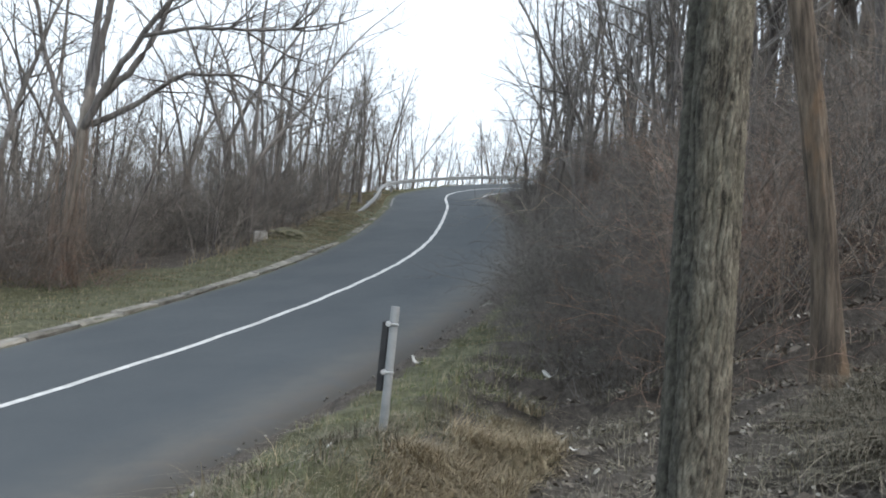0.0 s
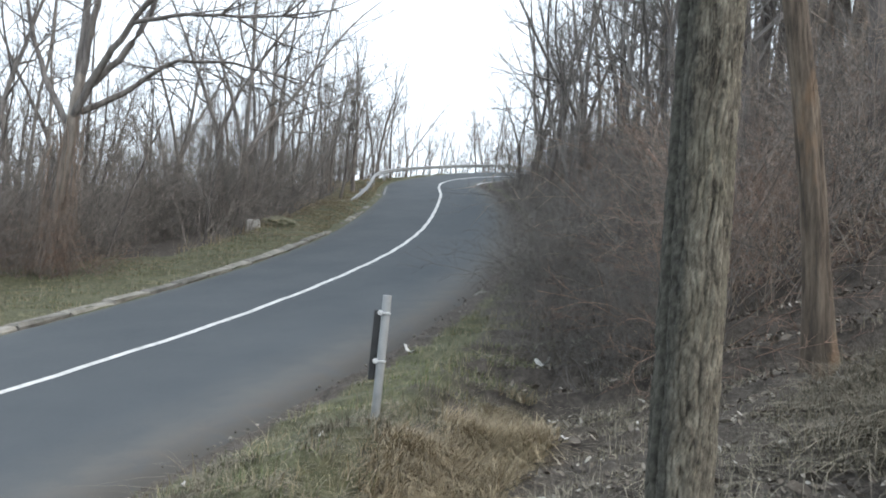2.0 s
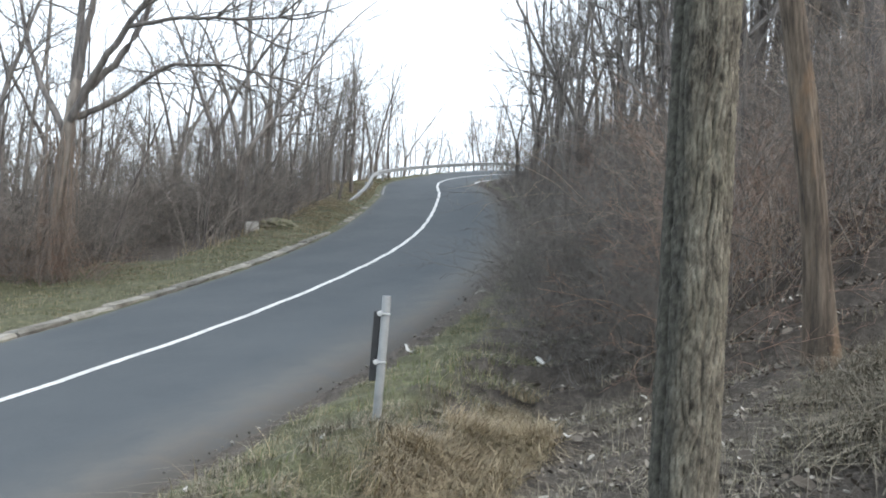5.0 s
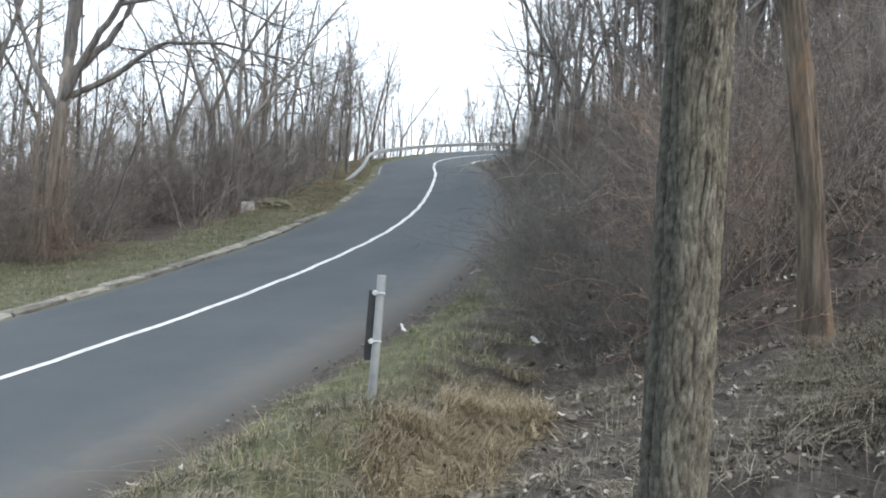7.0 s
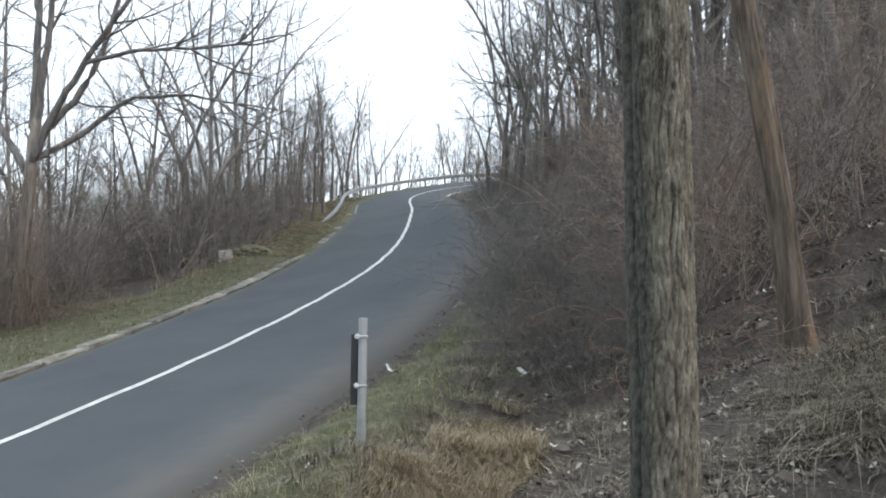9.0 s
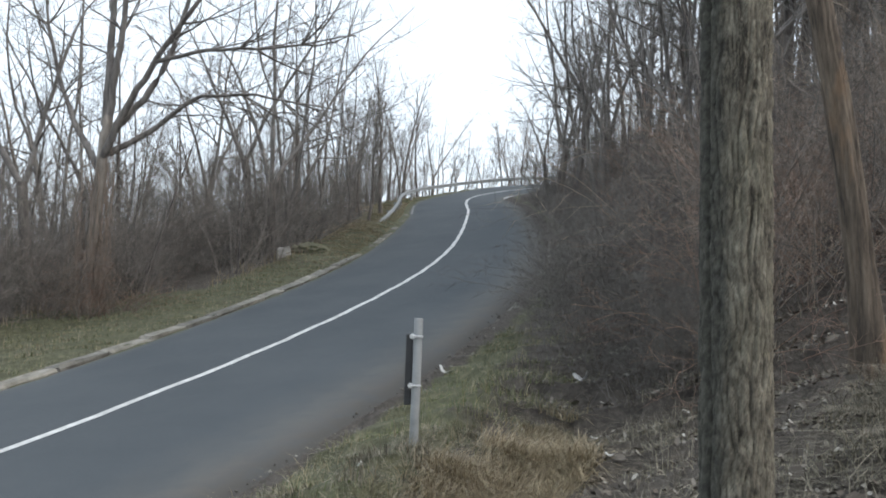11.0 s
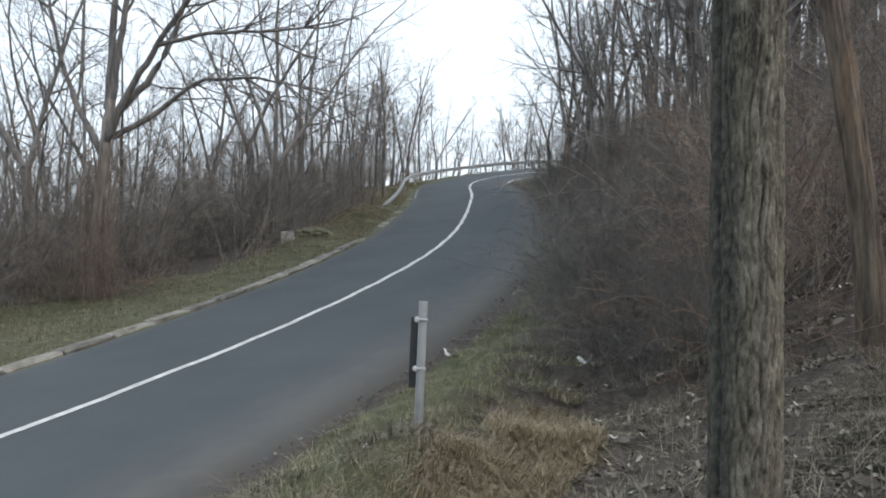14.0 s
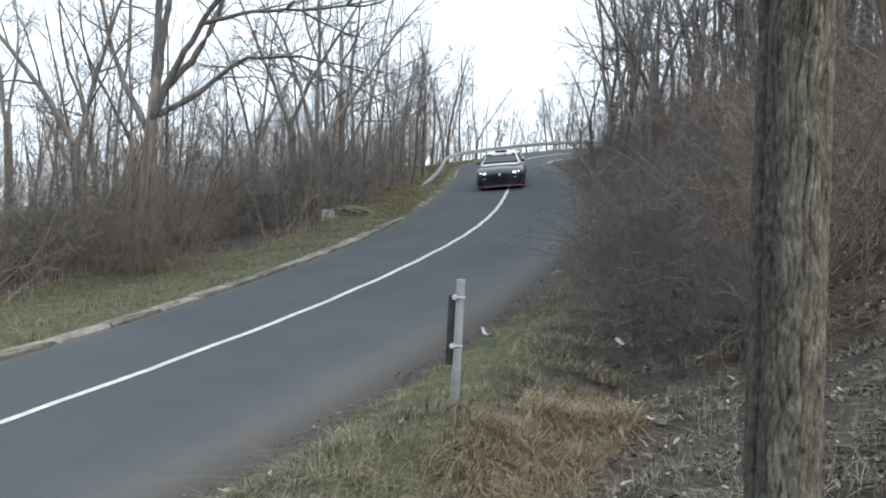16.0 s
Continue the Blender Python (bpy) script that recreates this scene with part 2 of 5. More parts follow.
def verge_width(along):
    """How wide the grass between kerb and wood is."""
    return np.interp(along, [5, 15, 16.8, 17.8, 22, 29, 40, 44], [4.6, 4.5, 3.6, 2.2, 2.0, 1.9, 1.8, 1.8])


def rough_noise(x, y, scale, seed=0.0):
    return (np.sin(x * scale * 1.3 + 1.7 * np.sin(y * scale * 0.9 + seed) + seed) * np.sin(y * scale * 1.1 + 1.3 * np.sin(x * scale * 0.7 - seed) + 2 * seed)
            + 0.5 * np.sin(x * scale * 2.9 + seed * 3 + np.sin(y * scale * 2.3)) * np.sin(y * scale * 3.1 - seed + np.sin(x * scale * 2.1)))


def ground_z(x, y, under_road=True):
    x, y = np.ravel(np.asarray(x, float)), np.ravel(np.asarray(y, float))
    s, side, edge, along, idx = road_frame(x, y)
    far = np.clip(s, 0, None)
    # left: a level verge, then the wood falls away; outside the bend it falls at once
    verge = verge_width(along)
    left = 0.05 * np.clip((far - 0.25) / 0.5, 0, 1) - 0.01 + np.interp(along, [17, 26, 36, 42], [-0.07, 0.0, 0.05, -0.05]) * np.minimum(far, verge) - np.interp(along, [38, 44], [0.16, 0.1]) * np.clip(far - verge, 0, 45)
    # right: a low shoulder with the marker post, a shallow ditch, then the wooded bank
    near = np.interp(far, [0, 0.5, 1.1, 1.9, 2.4, 4.0, 9, 20, 40, 90], [0.0, 0.17, 0.36, 0.06, 0.17, 0.86, 3.1, 8.2, 13, 15])
    deep = np.interp(far, [0, 0.6, 1.4, 2.6, 6, 12, 30, 90], [0.02, 0.08, 0.3, 0.9, 2.3, 4.3, 8.5, 11])
    back = np.interp(far, [0, 1, 2.5, 4, 9, 20, 60], [0, 0.1, 0.5, 0.75, 1.6, 4.5, 9])
    k = np.clip((along - 7.5) / 3.0, 0, 1)
    b = np.clip((3.0 - y) / 3.0, 0, 1)
    right = (near * (1 - k) + deep * k) * (1 - b) + back * b
    z = edge + np.where(side > 0, left, right)
    grow = np.clip(far / 0.5, 0, 1)
    z = z + grow * (0.03 * rough_noise(x, y, 2.1, 0.4) + 0.012 * rough_noise(x, y, 6.3, 1.9) + np.clip(far / 6, 0, 1) * 0.15 * rough_noise(x, y, 0.5, 3.1))
    if under_road:
        z = np.where(s < 0, road_z(x, y) - 0.02 - 0.13 * np.clip((-s - 0.3) / 0.35, 0, 1), z)
    return z


def gz(x, y):
    return float(ground_z([x], [y])[0])


def stepped(*runs):
    out = []
    for a, b, d in runs:
        out += list(np.arange(a, b, d))
    return np.array(out + [runs[-1][1]])


def build_ground():
    xs = stepped((-1200, -300, 150), (-300, -60, 20), (-60, -14, 2.0), (-14, -3.5, 0.3), (-3.5, 4.0, 0.13), (4.0, 10, 0.4), (10, 60, 2.0), (60, 300, 20), (300, 1200, 150))
    ys = stepped((-900, -60, 120), (-60, -6, 4), (-6, 2, 0.5), (2, 10, 0.13), (10, 52, 0.35), (52, 90, 2.0), (90, 300, 20), (300, 1500, 150))
    gx, gy = np.meshgrid(xs, ys)
    z = ground_z(gx, gy)
    r = np.hypot(gx.ravel(), gy.ravel())
    z = z + (np.clip(z, -14, 20) - z) * np.clip((r - 90) / 60, 0, 1)
    s, side, edge, along, idx = road_frame(gx, gy)
    far = np.clip(s, 0, None)
    verge = verge_width(along)
    grassy = np.where(side > 0, np.clip((verge + 0.6 - far) / 0.8, 0, 1), np.clip((np.interp(along, [4, 8, 12], [2.2, 1.6, 0.9]) - far) / 0.8, 0, 1) * 0.8 * np.clip((far - 0.12) / 0.25, 0, 1))
    nx, ny = len(xs), len(ys)
    i, j = np.meshgrid(np.arange(nx - 1), np.arange(ny - 1))
    a = (j * nx + i).ravel()
    me = bpy.data.meshes.new("ground")
    me.from_pydata(np.stack([gx.ravel(), gy.ravel(), z], 1).tolist(), [], np.stack([a, a + 1, a + nx + 1, a + nx], 1).tolist())
    me.attributes.new("grassy", "FLOAT", "POINT").data.foreach_set("value", grassy.astype(np.float32))
    me.polygons.foreach_set("use_smooth", [True] * len(me.polygons))
    me.materials.append(GROUND)
    tagged(new("ground", me), "brown earth with leaf litter and worn winter grass", "ground", kind="structure")


def build_road():
    across = np.concatenate([np.linspace(-1, -0.7, 5), np.linspace(-0.5, 0.7, 9), np.linspace(0.8, 1, 4)])
    verts, dirt = [], []
    for k in range(len(LINE)):
        for u in across:
            w = W_LEFT[k] if u > 0 else W_RIGHT[k]
            frayed = 1.0
            if abs(u) == 1:
                frayed = 1 + 0.012 * math.sin(LINE[k][1] * 5.3 + 2 * math.sin(LINE[k][1] * 1.9))
            p = LINE[k] + LEFT[k] * u * w * frayed
            verts.append((p[0], p[1], float(road_z(p[0], p[1])) - 0.03 * (abs(u) > 0.97)))
            dirt.append(max(0.0, (-u - 0.62) / 0.38) if u < 0 else 0.5 * max(0.0, (u - 0.85) / 0.15))
    n = len(across)
    faces = [(k * n + c, k * n + c + 1, (k + 1) * n + c + 1, (k + 1) * n + c) for k in range(len(LINE) - 1) for c in range(n - 1)]
    me = bpy.data.meshes.new("road")
    me.from_pydata(verts, [], [tuple(reversed(f)) for f in faces])
    me.attributes.new("edge_dirt", "FLOAT", "POINT").data.foreach_set("value", np.array(dirt, np.float32))
    me.polygons.foreach_set("use_smooth", [True] * len(me.polygons))
    me.materials.append(ASPHALT)
    me.update()
    return tagged(new("road", me), "grey asphalt two-lane road with dusty edges", "road", kind="structure")


def painted_line(name, offset, width, lo, hi, label, mat=None):
    verts = []
    ks = [k for k in range(len(LINE)) if lo(LINE[k]) and hi(LINE[k])]
    for k in ks:
        for w in (-width / 2, width / 2):
            wob = 0.012 * math.sin(k * 0.9) + 0.006 * math.sin(k * 2.3)
            p = LINE[k] + LEFT[k] * ((offset(k)) + w + wob)
            verts.append((p[0], p[1], float(road_z(p[0], p[1])) + 0.006))
    me = bpy.data.meshes.new(name)
    me.from_pydata(verts, [], [(2 * i + 1, 2 * i, 2 * i + 2, 2 * i + 3) for i in range(len(ks) - 1)])
    me.materials.append(mat or LINE_PAINT)
    tagged(new(name, me), label, "road marking", kind="structure")


build_ground()
ROAD = build_road()
painted_line("centre_line", lambda k: 0.0, 0.115, lambda p: p[1] > -22, lambda p: p[0] < 60, "solid white painted centre line")
painted_line("edge_line", lambda k: -W_RIGHT[k] + 0.2, 0.12, lambda p: p[1] > 40.2 or p[0] > 3, lambda p: p[0] < 60, "white painted edge line inside the bend")
painted_line("edge_line", lambda k: W_LEFT[k] - 0.2, 0.09, lambda p: 36.6 < p[1], lambda p: p[1] < 40.6 and p[0] < 0, "short worn piece of white edge line", WORN_PAINT)


# ---- trees and scrub ----
def unit(v):
    return v / (np.linalg.norm(v) + 1e-9)


def grow(geo, rng, start, way, length, r0, level, spec):
    """One branch and, from it, its side branches. spec: per level (segments, sides, wobble, rise, children, child length, spread, tip)."""
    segs, sides, wob, rise, kids, clen, spread, tip = spec[level]
    if level + 1 >= len(spec):
        d = unit(np.array(way, float) + np.array([0, 0, 0.5 * rise]))
        a = unit(np.cross(d, (0.31, 0.72, 0.62)))
        b = np.cross(d, a)
        p, r = np.array(start, float), 1.25 * r0
        geo.spike([p + r * a, p + r * (0.866 * b - 0.5 * a), p - r * (0.866 * b + 0.5 * a), p + d * length])
        return None
    pts, d = [np.array(start, float)], unit(np.array(way, float))
    step = length / segs
    for i in range(segs):
        d = unit(d + rng.normal(0, wob, 3) + np.array([0, 0, rise]))
        pts.append(pts[-1] + d * step)
    pts = np.array(pts)
    radii = r0 * (1 - (1 - tip) * np.linspace(0, 1, segs + 1) ** 0.9)
    geo.tube(pts, radii, sides)
    lo = 0.38 if level == 0 else 0.2
    for c in range(kids):
        u = lo + (0.99 - lo) * (c + rng.random()) / kids
        f = u * segs
        i = min(int(f), segs - 1)
        p = pts[i] + (pts[i + 1] - pts[i]) * (f - i)
        axis = unit(pts[i + 1] - pts[i])
        side = unit(np.cross(axis, rng.normal(0, 1, 3)))
        a = spread * (0.7 + 0.6 * rng.random())
        w = axis * math.cos(a) + side * math.sin(a)
        grow(geo, rng, p, w, length * clen * (1.15 - 0.6 * u) * (0.7 + 0.6 * rng.random()), max(radii[i] * (0.4 + 0.25 * rng.random()), 0.002), level + 1, spec)
    return pts


def tree_meshes(seed, height, r0, lean=0.03, kids=(10, 6, 10), spread=0.7, sides=8):
    rng = np.random.default_rng(seed)
    trunk, limbs = Geo(), Geo()
    segs = 12
    d = unit(np.array([rng.normal(0, lean), rng.normal(0, lean), 1]))
    pts = [np.array([0, 0, -0.35])]
    for i in range(segs):
        d = unit(d + rng.normal(0, 0.045, 3) * np.array([1, 1, 0]) + np.array([0, 0, 0.03]))
        pts.append(pts[-1] + d * (height + 0.35) / segs)
    pts = np.array(pts)
    u = np.linspace(0, 1, segs + 1)
    radii = r0 * (1 - 0.86 * u ** 0.9)
    radii[0] *= 1.35
    trunk.tube(pts, radii, sides)
    spec = [(5, 4, 0.14, 0.1, kids[1], 0.42, 0.7, 0.35), (3, 3, 0.19, 0.08, kids[2], 0.5, 0.75, 0.4), (2, 3, 0.2, 0.03, 0, 0, 0, 0.5)]
    for c in range(kids[0]):
        w = 0.28 + 0.7 * (c + rng.random()) / kids[0]
        i = min(int(w * segs), segs - 1)
        p = pts[i] + (pts[i + 1] - pts[i]) * (w * segs - i)
        az = rng.random() * 2 * math.pi
        a = spread * (0.75 + 0.6 * rng.random())
        way = np.array([math.sin(a) * math.cos(az), math.sin(a) * math.sin(az), math.cos(a)])
        grow(limbs, rng, p, way, height * 0.36 * (1.2 - 0.65 * w) * (0.7 + 0.6 * rng.random()), radii[i] * (0.45 + 0.2 * rng.random()), 0, spec)
    return trunk, limbs


def forked_meshes(seed, height, r0, stems, open_out, fork=0.28):
    """A bole that parts into a few long rising stems, each with limbs and fine twigs."""
    rng = np.random.default_rng(seed)
    trunk, limbs = Geo(), Geo()
    h0 = height * fork
    u = np.linspace(0, 1, 7)
    bole = np.stack([0.05 * np.sin(u * 3 + seed) * h0 * 0.3, 0.05 * np.cos(u * 2 + seed) * h0 * 0.3, -0.35 + (h0 + 0.35) * u], 1)
    trunk.tube(bole, r0 * np.array([1.45, 1.12, 1.03, 1, 0.97, 0.95, 0.95]), 9)
    spec = [(5, 4, 0.16, 0.06, 6, 0.5, 0.8, 0.35), (3, 3, 0.22, 0.05, 9, 0.5, 0.75, 0.4), (1, 3, 0.2, 0.05, 0, 0, 0, 0)]
    for c in range(stems):
        az = 2 * math.pi * (c + 0.5 * rng.random()) / stems + seed
        a = open_out * (0.6 + 0.7 * rng.random())
        d = np.array([math.sin(a) * math.cos(az), math.sin(a) * math.sin(az), math.cos(a)])
        n, p = 10, [bole[-1] - np.array([0, 0, 0.1 + 0.12 * c])]
        length = (height - h0) * rng.uniform(0.8, 1.12)
        for i in range(n):
            d = unit(d + rng.normal(0, 0.09, 3) + np.array([0, 0, 0.07]))
            p.append(p[-1] + d * length / n)
        p = np.array(p)
        radii = r0 * (0.74 / stems ** 0.3) * (1 - 0.85 * np.linspace(0, 1, n + 1))
        limbs.tube(p, radii, 6)
        for k in range(9):
            w = 0.12 + 0.86 * (k + rng.random()) / 9
            i = min(int(w * n), n - 1)
            axis = unit(p[i + 1] - p[i])
            side = unit(np.cross(axis, rng.normal(0, 1, 3)))
            b = rng.uniform(0.5, 1.05)
            grow(limbs, rng, p[i] + (p[i + 1] - p[i]) * (w * n - i), axis * math.cos(b) + side * math.sin(b), length * 0.36 * (1.25 - 0.7 * w) * rng.uniform(0.7, 1.2), max(radii[i] * 0.5, 0.01), 0, spec)
    return trunk, limbs


class Split:
    """Stems (four-sided) and twigs (three-sided) of a shrub, as two meshes."""

    def __init__(self):
        self.stems, self.twigs = Geo(), Geo()

    def tube(self, pts, radii, sides):
        (self.stems if sides == 4 else self.twigs).tube(pts, radii, sides)

    def spike(self, corners):
        self.twigs.spike(corners)

    def mesh(self, name, mat):
        return self.stems.mesh("stem", mat), self.twigs.mesh("twig_crown", mat)


def shrub_mesh(seed, height, stems, spread, droop, kids=(6, 6), thick=1.0, segs=6, wob=0.15):
    rng = np.random.default_rng(seed)
    g = Split()
    spec = [(segs, 4, wob, -droop, kids[0], 0.42, 0.75, 0.35), (3, 3, 0.24, -droop * 0.6, kids[1], 0.5, 0.8, 0.5), (2, 3, 0.25, 0, 0, 0, 0, 0.6)]
    for c in range(stems):
        az, a = rng.random() * 2 * math.pi, spread * rng.random() ** 0.6
        way = (math.sin(a) * math.cos(az), math.sin(a) * math.sin(az), math.cos(a))
        at = (rng.normal(0, 0.22), rng.normal(0, 0.22), -0.15)
        grow(g, rng, at, way, height * (0.6 + 0.6 * rng.random()), thick * (0.0055 + 0.0065 * rng.random()), 0, spec)
    return g


BUSH_BROWN = surface("bush_twigs", [(0.3, (0.09, 0.08, 0.074)), (0.7, (0.255, 0.229, 0.207))], 2.5, 0.9, bumps=None, vary=(0.6, 1.35))
BUSH_DARK = surface("dark_bush_twigs", [(0.3, (0.068, 0.063, 0.058)), (0.7, (0.18, 0.165, 0.15))], 2.5, 0.9, bumps=None)
BUSH_RED = surface("reddish_twigs", [(0.3, (0.105, 0.07, 0.054)), (0.7, (0.305, 0.205, 0.16))], 2.5, 0.9, bumps=None, vary=(0.65, 1.3))

CREEPER = surface("dry_creeper", [(0.3, (0.125, 0.096, 0.076)), (0.7, (0.3, 0.235, 0.19))], 3.0, 0.9, bumps=None)
CANE = surface("pale_cane", [(0.3, (0.22, 0.17, 0.13)), (0.7, (0.43, 0.345, 0.275))], 3.0, 0.85, bumps=None)
TREES = []
for k, (h, r) in enumerate([(11.5, 0.13), (10.5, 0.1), (12.5, 0.16), (9.5, 0.085), (11, 0.11), (10, 0.12)]):
    t, l = tree_meshes(100 + k, h, r)
    TREES.append((t.mesh("trunk", BARK if k % 2 else BARK_BROWN), l.mesh("crown", TWIG)))
FORKED = []
for k, (h, r, n, o, f) in enumerate([(10.5, 0.13, 2, 0.25, 0.3), (11.5, 0.15, 3, 0.35, 0.22), (10.0, 0.11, 2, 0.4, 0.42), (11.0, 0.14, 4, 0.4, 0.15)]):
    t, l = forked_meshes(150 + k, h, r, n, o, f)
    FORKED.append((t.mesh("trunk", BARK), l.mesh("crown", TWIG)))
COLUMN = tuple(g.mesh(n, m) for g, n, m in zip(tree_meshes(170, 8.0, 0.12, 0.01, (20, 6, 8), 0.42), ("trunk", "crown"), (BARK, TWIG)))
SAPLINGS = []
for k, h in enumerate([6.5, 5.0, 7.5, 5.8]):
    t, l = tree_meshes(200 + k, h, 0.042 + 0.004 * k, 0.06, (9, 5, 6), 0.7, 5)
    SAPLINGS.append((t.mesh("trunk", BARK), l.mesh("crown", TWIG)))
SHRUBS = [shrub_mesh(300 + k, 2.3 + 0.25 * k, 15, 0.75, 0.05, (6, 6)).mesh("shrub", BUSH_BROWN) for k in range(3)]
BRAMBLES = [shrub_mesh(320 + k, 1.9 + 0.2 * k, 14, 0.95, 0.1, (6, 5), 0.7, 9, 0.1).mesh("shrub", BUSH_RED) for k in range(3)]
DARKS = [shrub_mesh(340 + k, 1.8 + 0.2 * k, 18, 0.72, 0.02, (7, 7)).mesh("shrub", BUSH_DARK) for k in range(2)]

CANES = [shrub_mesh(360 + k, 2.0 + 0.25 * k, 10, 0.6, 0.08 + 0.03 * k, (3, 3), 0.42, 10, 0.07).mesh("shrub", CANE) for k in range(3)]


def put_tree(rng, kind, x, y, label, group, scale=1.0, tilt=None, name="tree"):
    t, l = kind
    top = tagged(new(name), label, name, group)
    tx, ty = tilt if tilt else (rng.normal(0, 2.5), rng.normal(0, 2.5))
    top.matrix_basis = pose(x, y, gz(x, y), tx, ty, rng.random() * 360) @ Matrix.Diagonal((scale, scale, scale, 1))
    hold(new("trunk", t), top)
    tagged(hold(new("crown", l), top), "bare winter branches and twigs")
    return top


def put_shrub(rng, kind, x, y, label, group, scale=1.0):
    ob = tagged(new("shrub"), label, "shrub", group)
    ob.matrix_basis = pose(x, y, gz(x, y), rng.normal(0, 5), rng.normal(0, 5), rng.random() * 360) @ Matrix.Diagonal((scale * (0.85 + 0.3 * rng.random()), scale, scale, 1))
    hold(new("stem", kind[0]), ob)
    hold(new("twig_crown", kind[1]), ob)
    return ob


def joined_undergrowth(rng, places):
    """The thickets behind the verge, too tangled to tell apart, as one mass for each kind of twig."""
    for mat, label, kinds in ((BUSH_BROWN, "tangled leafless brown undergrowth between the trunks", (0, 1, 2)), (BUSH_DARK, "dense dark leafless undergrowth between the trunks", (3, 4))):
        verts, tris, quads, n = [], [], [], 0
        for kind, x, y, sc in places:
            if kind not in kinds:
                continue
            m = np.array(pose(x, y, gz(x, y), rng.normal(0, 5), rng.normal(0, 5), rng.random() * 360)) * np.array([sc, sc, sc, 1])
            for me in (SHRUBS + DARKS)[kind]:
                co = np.empty(len(me.vertices) * 3)
                me.vertices.foreach_get("co", co)
                verts.append(co.reshape(-1, 3) @ m[:3, :3].T + m[:3, 3])
                size = np.empty(len(me.polygons), int)
                me.polygons.foreach_get("loop_total", size)
                idx = np.empty(len(me.loops), int)
                me.loops.foreach_get("vertex_index", idx)
                wide = np.repeat(size, size)
                tris.append(idx[wide == 3].reshape(-1, 3) + n)
                quads.append(idx[wide == 4].reshape(-1, 4) + n)
                n += len(me.vertices)
        me = bpy.data.meshes.new("undergrowth")
        me.from_pydata(np.concatenate(verts).tolist(), [], np.concatenate(tris).tolist() + np.concatenate(quads).tolist())
        me.materials.append(mat)
        me.update()
        tagged(new("undergrowth", me), label, "undergrowth", kind="stuff")


def scatter(rng, count, xr, yr, keep, gap):
    """Random places in a stretch of the plan that keep() allows, at least gap apart."""
    got, tries = [], 0
    while len(got) < count and tries < 60:
        tries += 1
        x, y = rng.uniform(*xr, 400), rng.uniform(*yr, 400)
        s, side, edge, along, idx = road_frame(x, y)
        for a, b, c, d, e in zip(x, y, s, side, along):
            if keep(a, b, c, d, e) and all((a - p[0]) ** 2 + (b - p[1]) ** 2 > gap * gap for p in got):
                got.append((a, b))
                if len(got) >= count:
                    break
    return got


